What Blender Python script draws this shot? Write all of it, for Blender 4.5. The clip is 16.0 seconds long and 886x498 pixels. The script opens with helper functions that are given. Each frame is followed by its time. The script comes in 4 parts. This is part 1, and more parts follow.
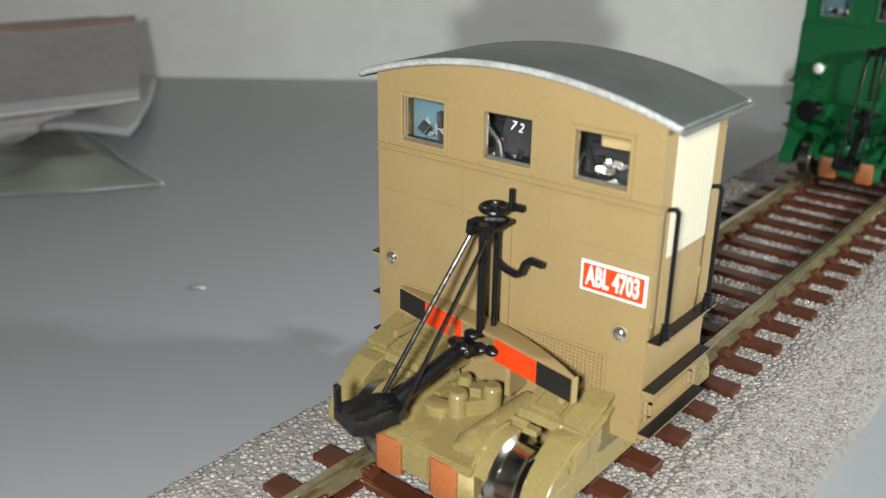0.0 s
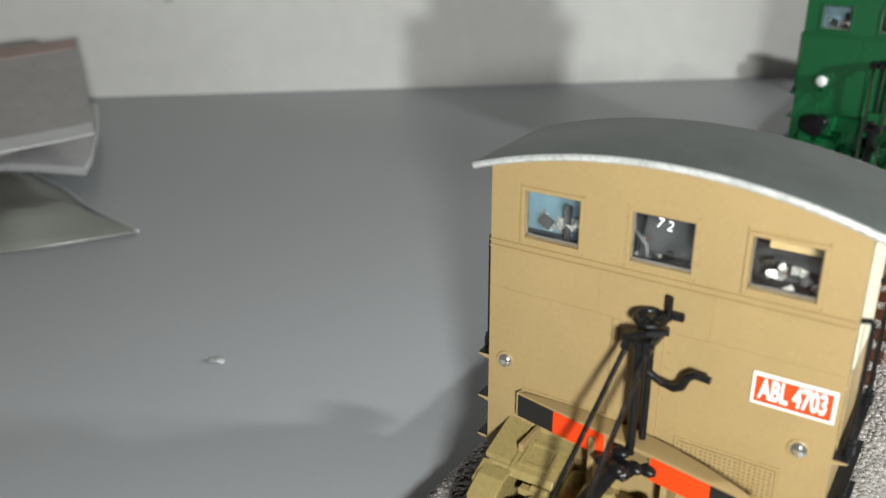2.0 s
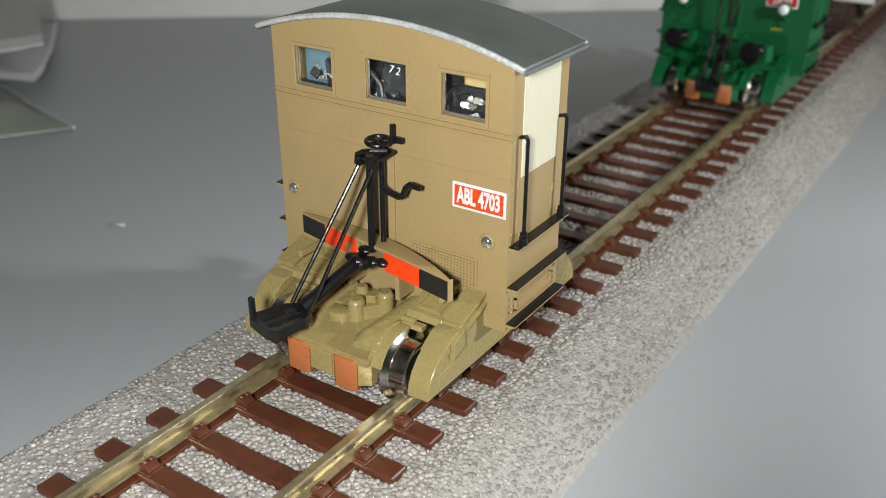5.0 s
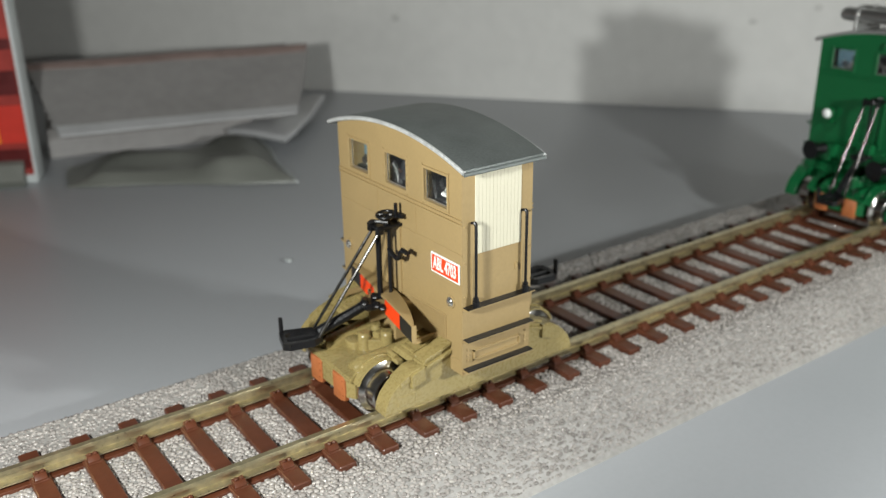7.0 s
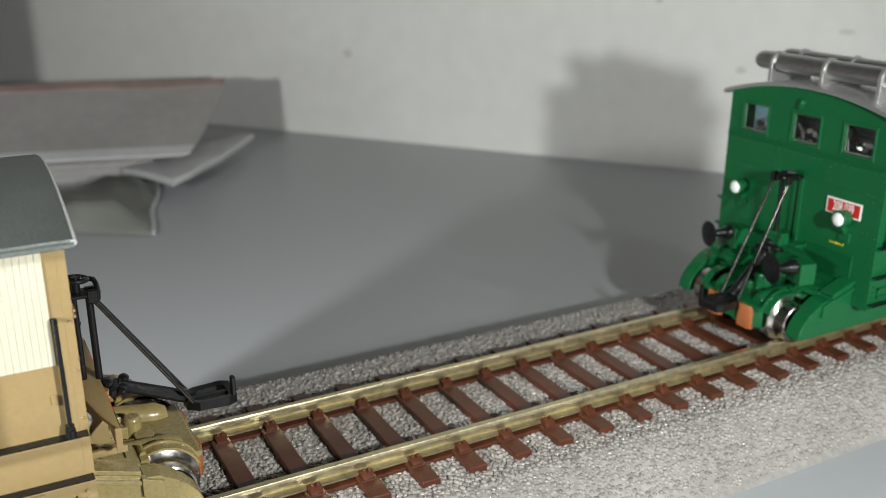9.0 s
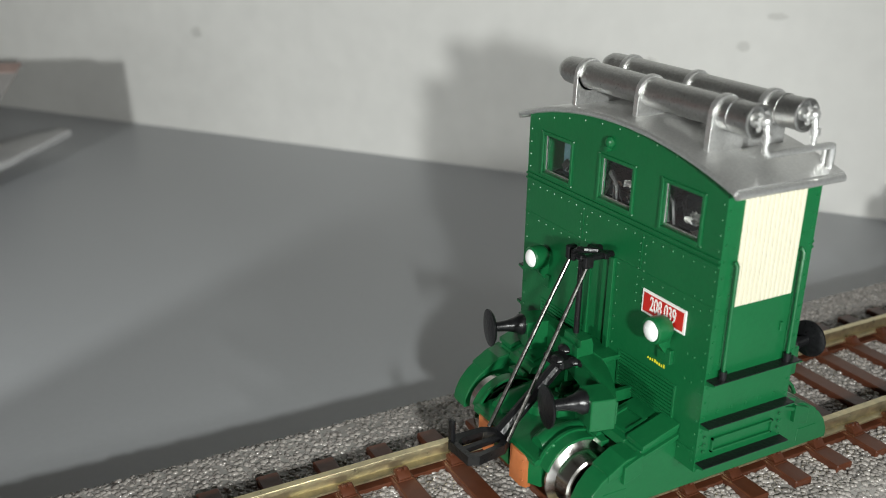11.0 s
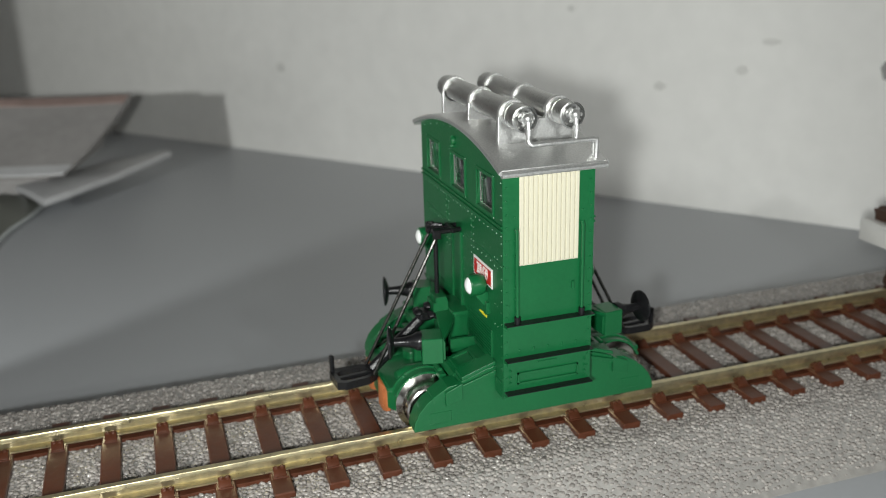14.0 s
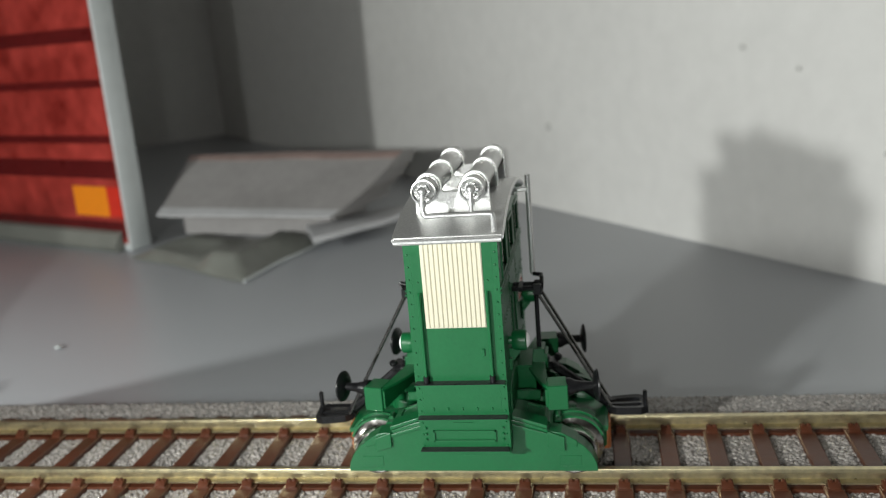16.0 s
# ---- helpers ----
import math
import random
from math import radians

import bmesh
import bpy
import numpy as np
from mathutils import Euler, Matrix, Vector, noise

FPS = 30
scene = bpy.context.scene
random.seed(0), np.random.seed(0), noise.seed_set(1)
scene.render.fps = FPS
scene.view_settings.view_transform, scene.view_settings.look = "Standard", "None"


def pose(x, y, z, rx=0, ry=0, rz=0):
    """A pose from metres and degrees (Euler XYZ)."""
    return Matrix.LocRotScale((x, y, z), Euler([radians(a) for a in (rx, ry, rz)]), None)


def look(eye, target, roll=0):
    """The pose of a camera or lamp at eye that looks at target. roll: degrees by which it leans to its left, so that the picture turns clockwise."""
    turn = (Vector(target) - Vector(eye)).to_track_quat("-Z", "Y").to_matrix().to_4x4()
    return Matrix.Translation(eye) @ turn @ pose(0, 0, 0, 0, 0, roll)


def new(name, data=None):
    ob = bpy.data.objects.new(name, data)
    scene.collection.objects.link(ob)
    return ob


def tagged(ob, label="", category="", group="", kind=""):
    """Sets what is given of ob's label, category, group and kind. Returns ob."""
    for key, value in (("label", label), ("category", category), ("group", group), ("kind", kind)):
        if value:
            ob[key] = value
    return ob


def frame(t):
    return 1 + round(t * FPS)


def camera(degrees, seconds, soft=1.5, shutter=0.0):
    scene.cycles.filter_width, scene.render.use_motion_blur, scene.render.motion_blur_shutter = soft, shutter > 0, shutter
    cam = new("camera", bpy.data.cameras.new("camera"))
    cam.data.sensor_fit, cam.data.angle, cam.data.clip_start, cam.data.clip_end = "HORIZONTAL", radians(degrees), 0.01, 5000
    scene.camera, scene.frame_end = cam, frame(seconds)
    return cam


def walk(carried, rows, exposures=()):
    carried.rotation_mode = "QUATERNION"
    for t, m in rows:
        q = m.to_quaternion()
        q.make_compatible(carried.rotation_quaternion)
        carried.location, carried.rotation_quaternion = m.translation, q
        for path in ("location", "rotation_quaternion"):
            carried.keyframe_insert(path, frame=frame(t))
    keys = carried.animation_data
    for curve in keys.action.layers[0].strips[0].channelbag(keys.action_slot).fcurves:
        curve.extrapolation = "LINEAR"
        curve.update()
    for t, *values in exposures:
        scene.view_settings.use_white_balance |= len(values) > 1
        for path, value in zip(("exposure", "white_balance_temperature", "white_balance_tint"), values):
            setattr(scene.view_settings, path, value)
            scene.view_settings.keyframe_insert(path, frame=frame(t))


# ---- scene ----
cam = camera(51.3, 16.0, soft=0.65)
PATH = [
    (0, (0.04920, -0.06959, 0.05563), (-0.00925, 0.00261, 0.01859), 0.79),
    (0.5, (0.04354, -0.06709, 0.05780), (-0.01234, 0.00648, 0.01952), 0.18),
    (1, (0.03872, -0.06886, 0.05950), (-0.01465, 0.00624, 0.02064), -0.01),
    (1.5, (0.03214, -0.06873, 0.06155), (-0.01932, 0.00747, 0.02222), -0.25),
    (2, (0.02366, -0.07112, 0.06361), (-0.02573, 0.00639, 0.02420), -0.18),
    (2.5, (0.02221, -0.06733, 0.06547), (-0.02439, 0.01169, 0.02568), -0.14),
    (3, (0.02742, -0.06665, 0.06795), (-0.01813, 0.01249, 0.02717), -1.07),
    (3.5, (0.03219, -0.06887, 0.06790), (-0.01277, 0.01003, 0.02604), -1.29),
    (4, (0.03718, -0.07106, 0.06542), (-0.00720, 0.00753, 0.02237), -0.64),
    (4.5, (0.04688, -0.07830, 0.06198), (0.00139, -0.00100, 0.01776), -0.43),
    (4.7, (0.05199, -0.07956, 0.06070), (0.00542, -0.00295, 0.01641), -0.10),
    (6.8, (0.10845, -0.07444, 0.07296), (0.03406, -0.01955, 0.03486), -0.62),
    (7, (0.11004, -0.06931, 0.07226), (0.03425, -0.01559, 0.03527), -0.71),
    (7.5, (0.11223, -0.05723, 0.07082), (0.03393, -0.00612, 0.03536), 0.08),
    (8, (0.11182, -0.03407, 0.06739), (0.03188, 0.01537, 0.03326), 0.48),
    (8.2, (0.11275, -0.02839, 0.06623), (0.03266, 0.02130, 0.03281), 0.53),
    (10.3, (0.07796, 0.05993, 0.06241), (-0.00916, 0.09631, 0.02946), -0.20),
    (10.5, (0.07561, 0.06336, 0.06065), (-0.01039, 0.10144, 0.02667), -0.10),
    (11, (0.07551, 0.06862, 0.06205), (-0.00650, 0.11305, 0.02601), 0.91),
    (11.5, (0.07789, 0.07550, 0.05947), (-0.00089, 0.12438, 0.02199), 0.87),
    (12, (0.08741, 0.07795, 0.06257), (0.00968, 0.12778, 0.02415), 0.23),
    (12.5, (0.09437, 0.08205, 0.06527), (0.01618, 0.13174, 0.02761), -0.32),
    (13, (0.10207, 0.08268, 0.06688), (0.02330, 0.13133, 0.02909), -0.90),
    (13.5, (0.10809, 0.08292, 0.06649), (0.02216, 0.12079, 0.03210), -1.63),
    (14, (0.11693, 0.09057, 0.06414), (0.02680, 0.11943, 0.03180), -1.61),
    (14.5, (0.11900, 0.09727, 0.06477), (0.02632, 0.11841, 0.03372), -2.55),
    (15, (0.12132, 0.11435, 0.06471), (0.02629, 0.12649, 0.03604), -2.95),
    (15.5, (0.12558, 0.13733, 0.06623), (0.02924, 0.13518, 0.03951), -4.14),
    (16, (0.13052, 0.15596, 0.06485), (0.03511, 0.13902, 0.04019), -4.87),
]
walk(cam, [(t, look(eye, target, roll)) for t, eye, target, roll in PATH], exposures=[(0, -0.36), (1, -0.34), (1.5, -0.25), (2, -0.15), (2.5, -0.16), (3, -0.23), (3.5, -0.4), (4, -0.45), (4.5, -0.57), (7, -0.48), (8.2, -0.36), (10.5, 0.05), (11.5, -0.08), (12, -0.12), (12.5, -0.19), (13, -0.27), (13.5, -0.26), (14, -0.26), (15, -0.14), (16, -0.06)])

# lens: close focus with a small aperture, as on a phone
cam.data.dof.use_dof = True
cam.data.dof.focus_distance = 0.108
cam.data.dof.aperture_fstop = 38.0

# ---- light: fixed spots standing in for the moving camera flash, and a dim room ----
world = bpy.data.worlds.new("world")
scene.world = world
world.use_nodes = True
world.node_tree.nodes["Background"].inputs[0].default_value = (1.0, 0.74, 0.62, 1)
world.node_tree.nodes["Background"].inputs[1].default_value = 0.016


def flash_spot(name, place, aim, watts, cone, size):
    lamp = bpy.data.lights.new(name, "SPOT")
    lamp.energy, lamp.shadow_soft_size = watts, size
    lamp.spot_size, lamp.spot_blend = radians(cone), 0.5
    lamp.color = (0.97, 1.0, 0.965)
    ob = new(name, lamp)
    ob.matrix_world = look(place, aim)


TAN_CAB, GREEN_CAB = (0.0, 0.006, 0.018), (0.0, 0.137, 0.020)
# added spots, set back from the camera's way; no lamp stands here
flash_spot("flash_stand_in", (0.0528, -0.0990, 0.0662), (-0.070, -0.013, 0.016), 1.3, 102, 0.006)
flash_spot("flash_stand_in", (0.1390, 0.0674, 0.0665), GREEN_CAB, 1.16, 160, 0.004)
# weaker added fill for the green locomotive's far side
flash_spot("flash_stand_in", (0.1625, 0.1430, 0.0625), GREEN_CAB, 0.34, 62, 0.004)


# ---- materials ----
def material(name, colour, rough=0.5, metal=0.0, vary=0.12, grain=400.0, bump=0.15, coarse=40.0, spec=0.5, tint=None, island=0.0):
    """Paint, plastic or metal: colour varied by a coarse and a fine noise, with fine relief. Scales are per metre."""
    m = bpy.data.materials.new(name)
    m.use_nodes = True
    nt = m.node_tree
    b = nt.nodes["Principled BSDF"]
    b.inputs["Metallic"].default_value = metal
    b.inputs["Specular IOR Level"].default_value = spec
    geo = nt.nodes.new("ShaderNodeNewGeometry")
    n1, n2 = nt.nodes.new("ShaderNodeTexNoise"), nt.nodes.new("ShaderNodeTexNoise")
    n1.inputs["Scale"].default_value, n2.inputs["Scale"].default_value = coarse, grain
    n1.inputs["Detail"].default_value, n2.inputs["Detail"].default_value = 4, 3
    for n in (n1, n2):
        nt.links.new(geo.outputs["Position"], n.inputs["Vector"])
    add = nt.nodes.new("ShaderNodeMath")
    add.operation = "ADD"
    nt.links.new(n1.outputs["Fac"], add.inputs[0])
    nt.links.new(n2.outputs["Fac"], add.inputs[1])
    if island:
        more = nt.nodes.new("ShaderNodeMath")
        more.operation = "MULTIPLY_ADD"
        nt.links.new(geo.outputs["Random Per Island"], more.inputs[0])
        more.inputs[1].default_value = island
        nt.links.new(add.outputs[0], more.inputs[2])
        add = more
    ramp = nt.nodes.new("ShaderNodeMapRange")
    ramp.inputs["From Min"].default_value, ramp.inputs["From Max"].default_value = 0.6, 1.4 + island
    nt.links.new(add.outputs[0], ramp.inputs["Value"])
    mix = nt.nodes.new("ShaderNodeMix")
    mix.data_type = "RGBA"
    dark = [c * (1 - vary) for c in colour]
    light = [min(1, c * (1 + vary)) for c in (tint or colour)]
    mix.inputs["A"].default_value, mix.inputs["B"].default_value = (*dark, 1), (*light, 1)
    nt.links.new(ramp.outputs["Result"], mix.inputs["Factor"])
    nt.links.new(mix.outputs["Result"], b.inputs["Base Color"])
    r = nt.nodes.new("ShaderNodeMapRange")
    r.inputs["To Min"].default_value, r.inputs["To Max"].default_value = max(0.02, rough - 0.08), min(1, rough + 0.1)
    nt.links.new(n2.outputs["Fac"], r.inputs["Value"])
    nt.links.new(r.outputs["Result"], b.inputs["Roughness"])
    if bump:
        bp = nt.nodes.new("ShaderNodeBump")
        bp.inputs["Strength"].default_value, bp.inputs["Distance"].default_value = bump, 0.0001
        nt.links.new(n2.outputs["Fac"], bp.inputs["Height"])
        nt.links.new(bp.outputs["Normal"], b.inputs["Normal"])
    return m


TAN = material("tan paint", (0.33, 0.234, 0.107), 0.36, vary=0.08, grain=2000, bump=0.22, coarse=150)
OLIVE = material("olive tan frame paint", (0.285, 0.222, 0.088), 0.27, vary=0.1, grain=1800, bump=0.25, coarse=200)
GREEN = material("green paint", (0.005, 0.105, 0.032), 0.33, vary=0.1, grain=2000, bump=0.2, coarse=150)
CREAM = material("cream paint", (0.60, 0.565, 0.44), 0.5, vary=0.04, grain=3000, bump=0.05)
ROOF = material("grey aluminium paint", (0.205, 0.225, 0.218), 0.46, metal=0.65, vary=0.22, grain=3200, bump=0.5, coarse=160)
RIM = material("worn bright roof rim", (0.62, 0.63, 0.62), 0.42, metal=0.4, vary=0.3, grain=2400, bump=0.8, coarse=300)
SILVER = material("silver paint", (0.74, 0.74, 0.73), 0.34, metal=0.85, vary=0.16, grain=3600, bump=0.4)
# bottle silver set darker in colour, for sheen the round tops turn away
BOTTLE = material("shade-darkened silver bottle paint", (0.52, 0.52, 0.51), 0.3, metal=0.95, vary=0.2, grain=3600, bump=0.5)
BLACK = material("black plastic", (0.008, 0.008, 0.009), 0.3, vary=0.4, grain=2200, bump=0.5, spec=0.35)
STEEL = material("bare wheel steel", (0.55, 0.53, 0.50), 0.2, metal=1.0, vary=0.15, grain=1500, bump=0.1)
DARKSTEEL = material("blackened wheel", (0.06, 0.055, 0.05), 0.3, metal=0.8, vary=0.3, grain=1500)
RED = material("orange red paint", (0.85, 0.055, 0.004), 0.5, vary=0.06, grain=2000, bump=0.08)
MATTBLACK = material("matt black paint", (0.012, 0.0115, 0.011), 0.5, vary=0.2, grain=2000)
ORANGE = material("orange brown plastic", (0.36, 0.115, 0.038), 0.42, vary=0.15, grain=1500, bump=0.3)
WHITE = material("white paint", (0.82, 0.81, 0.78), 0.4, vary=0.04, grain=2000, bump=0.05)
YELLOW = material("yellow print", (0.75, 0.65, 0.03), 0.5, vary=0.05)
LENS = material("white lamp lens", (0.86, 0.87, 0.86), 0.12, vary=0.02, grain=900, bump=0.0)
CHROME = material("silver lamp lens", (0.75, 0.74, 0.70), 0.12, metal=0.9, vary=0.15, grain=1800, bump=0.4)
BRASS = material("nickel silver rail", (0.60, 0.53, 0.35), 0.3, metal=0.9, vary=0.28, grain=900, bump=0.25, coarse=110, tint=(0.62, 0.54, 0.33))
SLEEPER = material("brown sleeper plastic", (0.085, 0.026, 0.012), 0.36, vary=0.25, grain=900, bump=0.5, coarse=120)
STONE = material("grey ballast granules", (0.225, 0.203, 0.192), 0.16, vary=0.35, grain=700, bump=0.25, coarse=25, island=0.6, tint=(0.37, 0.342, 0.318), spec=0.75)
BED = material("grey ballast bed", (0.30, 0.286, 0.27), 0.5, vary=0.3, grain=900, bump=1.0)
TABLE = material("pale grey laminate", (0.41, 0.424, 0.446), 0.36, vary=0.035, grain=1200, bump=0.03, coarse=12)
WALL = material("white wall paint", (0.85, 0.84, 0.815), 0.75, vary=0.05, grain=160, bump=0.25, coarse=14)
STAIN = material("dark wall mark", (0.36, 0.35, 0.34), 0.8, vary=0.3, grain=300)
FAINT = material("faint wall smudge", (0.70, 0.69, 0.665), 0.8, vary=0.05, grain=300)
PAPER = material("greyish magazine paper", (0.34, 0.325, 0.32), 0.5, vary=0.12, grain=260, bump=0.2, coarse=30)
PAPERDARK = material("brownish magazine paper", (0.32, 0.30, 0.29), 0.5, vary=0.15, grain=260, bump=0.2, coarse=30)
GLOSSY = material("pale glossy paper", (0.52, 0.52, 0.53), 0.35, vary=0.1, grain=260, bump=0.2, coarse=30)
COVER = material("faded reddish cover", (0.30, 0.22, 0.20), 0.45, vary=0.3, grain=150, coarse=20)
BAG = material("wrinkled grey plastic film", (0.19, 0.195, 0.175), 0.3, vary=0.2, grain=60, bump=0.2, coarse=25)
BOXRED = material("dark red printed card", (0.26, 0.016, 0.012), 0.3, vary=0.45, grain=120, bump=0.05, coarse=28, tint=(0.36, 0.045, 0.035))
BOXEDGE = material("pale grey card edge", (0.55, 0.58, 0.58), 0.4, vary=0.08, grain=200)
LABEL = material("orange label print", (0.85, 0.25, 0.01), 0.4, vary=0.06)
DARK = material("dark cab interior", (0.02, 0.02, 0.021), 0.35, vary=0.4, grain=900)
BLUEGREY = material("blue grey panel", (0.09, 0.15, 0.18), 0.35, vary=0.15, grain=600)
WIRE = material("dark blued wire", (0.12, 0.115, 0.11), 0.2, metal=0.95, vary=0.3, grain=1500)
SOLDER = material("bright metal parts", (0.62, 0.61, 0.58), 0.3, metal=0.7, vary=0.3, grain=1200, bump=1.0)
WOODBROWN = material("dark brown stop timber", (0.07, 0.035, 0.022), 0.55, vary=0.3, grain=600, bump=0.4)

GLASS = bpy.data.materials.new("clear glazing")
GLASS.use_nodes = True
_b = GLASS.node_tree.nodes["Principled BSDF"]
_b.inputs["Base Color"].default_value = (0.93, 0.96, 0.96, 1)
_b.inputs["Roughness"].default_value, _b.inputs["IOR"].default_value = 0.03, 1.45
_b.inputs["Transmission Weight"].default_value = 1.0

MM = 0.001


# ---- shapes, in millimetres ----
def box(bm, x0, x1, y0, y1, z0, z1, bevel=0.0, seg=1):
    r = bmesh.ops.create_cube(bm, size=1)
    for v in r["verts"]:
        v.co = (x0 + (v.co.x + 0.5) * (x1 - x0), y0 + (v.co.y + 0.5) * (y1 - y0), z0 + (v.co.z + 0.5) * (z1 - z0))
    if bevel:
        edges = {e for v in r["verts"] for e in v.link_edges}
        bmesh.ops.bevel(bm, geom=list(edges), offset=bevel, segments=seg, affect="EDGES", profile=0.5)
    return bm


def cyl(bm, p0, p1, r0, r1=None, n=14):
    p0, p1 = Vector(p0), Vector(p1)
    d = p1 - p0
    m = Matrix.Translation((p0 + p1) / 2) @ d.to_track_quat("Z", "Y").to_matrix().to_4x4()
    bmesh.ops.create_cone(bm, cap_ends=True, segments=n, radius1=r0, radius2=r0 if r1 is None else r1, depth=d.length, matrix=m)
    return bm


def tube(bm, pts, r, n=8):
    """A round bar along a polyline, with mitred bends."""
    pts = [Vector(p) for p in pts]
    rings = []
    up = Vector((0.31, 0.22, 0.93))
    for i, p in enumerate(pts):
        a = (pts[i] - pts[i - 1]).normalized() if i else (pts[1] - pts[0]).normalized()
        b = (pts[i + 1] - pts[i]).normalized() if i < len(pts) - 1 else a
        t = (a + b).normalized()
        s = t.cross(up).normalized()
        u = s.cross(t).normalized()
        k = 1 / max(0.5, t.dot(a))
        rings.append([bm.verts.new(p + (s * math.cos(2 * math.pi * j / n) + u * math.sin(2 * math.pi * j / n)) * r * (k if 0 < i < len(pts) - 1 else 1)) for j in range(n)])
    for q, w in zip(rings, rings[1:]):
        for j in range(n):
            bm.faces.new((q[j], q[(j + 1) % n], w[(j + 1) % n], w[j]))
    bm.faces.new(rings[0][::-1])
    bm.faces.new(rings[-1])
    return bm


def prism(bm, outline, axis, a, b, bevel=0.0):
    """A flat outline of (u, v) drawn out along an axis from a to b."""
    def at(u, v, w):
        return {"x": (w, u, v), "y": (u, w, v), "z": (u, v, w)}[axis]
    low = [bm.verts.new(at(u, v, a)) for u, v in outline]
    high = [bm.verts.new(at(u, v, b)) for u, v in outline]
    made = [bm.faces.new(low), bm.faces.new(high[::-1])]
    for i in range(len(low)):
        j = (i + 1) % len(low)
        made.append(bm.faces.new((low[j], low[i], high[i], high[j])))
    bmesh.ops.recalc_face_normals(bm, faces=made)
    if bevel:
        edges = {e for f in made[:2] for e in f.edges}
        bmesh.ops.bevel(bm, geom=list(edges), offset=bevel, segments=2, affect="EDGES", profile=0.5)
    return bm


def ball(bm, c, r, squash=(1, 1, 1), n=10):
    m = Matrix.Translation(c) @ Matrix.Diagonal((*squash, 1))
    bmesh.ops.create_uvsphere(bm, u_segments=n, v_segments=max(6, n // 2 + 2), radius=r, matrix=m)
    return bm


def ring(bm, c, axis, big, small, n=20, k=8):
    axis = Vector(axis).normalized()
    s = axis.orthogonal().normalized()
    u = axis.cross(s)
    rows = []
    for i in range(n):
        a = 2 * math.pi * i / n
        out = s * math.cos(a) + u * math.sin(a)
        rows.append([bm.verts.new(Vector(c) + out * (big + small * math.cos(2 * math.pi * j / k)) + axis * small * math.sin(2 * math.pi * j / k)) for j in range(k)])
    for i in range(n):
        for j in range(k):
            bm.faces.new((rows[i][j], rows[(i + 1) % n][j], rows[(i + 1) % n][(j + 1) % k], rows[i][(j + 1) % k]))
    return bm


def lathe(bm, profile, centre, axis, n=28):
    """Turns a profile of (radius, height) about an axis through centre."""
    axis = Vector(axis).normalized()
    s = axis.orthogonal().normalized()
    u = axis.cross(s)
    rows = []
    for r, h in profile:
        rows.append([bm.verts.new(Vector(centre) + axis * h + (s * math.cos(2 * math.pi * j / n) + u * math.sin(2 * math.pi * j / n)) * max(r, 1e-4)) for j in range(n)])
    made = []
    for a, b in zip(rows, rows[1:]):
        for j in range(n):
            made.append(bm.faces.new((a[j], a[(j + 1) % n], b[(j + 1) % n], b[j])))
    bmesh.ops.recalc_face_normals(bm, faces=made)
    return bm


def rivets(bm, places, r=0.19, h=0.15):
    """Small six-sided domes: places are (point, outward axis)."""
    for p, axis in places:
        axis = Vector(axis)
        s = axis.orthogonal().normalized()
        u = axis.cross(s)
        p = Vector(p)
        low = [bm.verts.new(p - axis * 0.03 + (s * math.cos(a) + u * math.sin(a)) * r) for a in (i * math.pi / 3 for i in range(6))]
        mid = [bm.verts.new(p + axis * h * 0.75 + (s * math.cos(a) + u * math.sin(a)) * r * 0.6) for a in (i * math.pi / 3 for i in range(6))]
        top = bm.verts.new(p + axis * h)
        for i in range(6):
            j = (i + 1) % 6
            bm.faces.new((low[i], low[j], mid[j], mid[i]))
            bm.faces.new((mid[i], mid[j], top))
    return bm


def mesh_of(name, bm, mat, m=None, smooth=35.0):
    if m is not None:
        bm.transform(m)
    bm.transform(Matrix.Diagonal((MM, MM, MM, 1)))
    me = bpy.data.meshes.new(name)
    bm.to_mesh(me)
    bm.free()
    me.materials.append(mat)
    if smooth:
        me.shade_smooth()
        me.set_sharp_from_angle(angle=radians(smooth))
    return me


def part(name, bm, mat, parent, label="", m=None, smooth=35.0):
    ob = new(name, mesh_of(name, bm, mat, m, smooth))
    ob.parent = parent
    return tagged(ob, label)


def thing(name, label, category, group="", place=(0, 0, 0), kind=""):
    ob = new(name)
    ob.location = [c * MM for c in place]
    ob.empty_display_size = 0.005
    return tagged(ob, label, category, group, kind)


def lettering(text, size, depth, m, mat, parent, name="lettering", label="", bold=0.0):
    cu = bpy.data.curves.new("letters", "FONT")
    cu.body, cu.size, cu.extrude, cu.align_x, cu.align_y = text, size, depth, "CENTER", "CENTER"
    cu.resolution_u, cu.offset = 3, bold
    tmp = bpy.data.objects.new("letters", cu)
    me = bpy.data.meshes.new_from_object(tmp)
    bpy.data.objects.remove(tmp)
    me.transform(Matrix.Diagonal((MM, MM, MM, 1)) @ m)
    me.name = name
    me.materials.clear()
    me.materials.append(mat)
    ob = new(name, me)
    ob.parent = parent
    return tagged(ob, label)


# ---- the table and the walls ----
TABLE_Z = -10.5
WALL_A = radians(50.85)
ALONG = Vector((math.sin(WALL_A), math.cos(WALL_A), 0))      # along the back wall
BACK = Vector((-math.cos(WALL_A), math.sin(WALL_A), 0))      # out through the back wall
WALL_D = 242.7

foot = BACK * WALL_D
CORNER = foot + ALONG * -490
FAR = foot + ALONG * 1100
DEPTH = 1400

bm = bmesh.new()
prism(bm, [(p.x, p.y) for p in (CORNER, FAR, FAR - BACK * DEPTH, CORNER - BACK * DEPTH)], "z", TABLE_Z - 25, TABLE_Z)
tagged(new("table_top", mesh_of("table_top", bm, TABLE)), "pale grey smooth laminate table top under the track", "table", kind="structure")


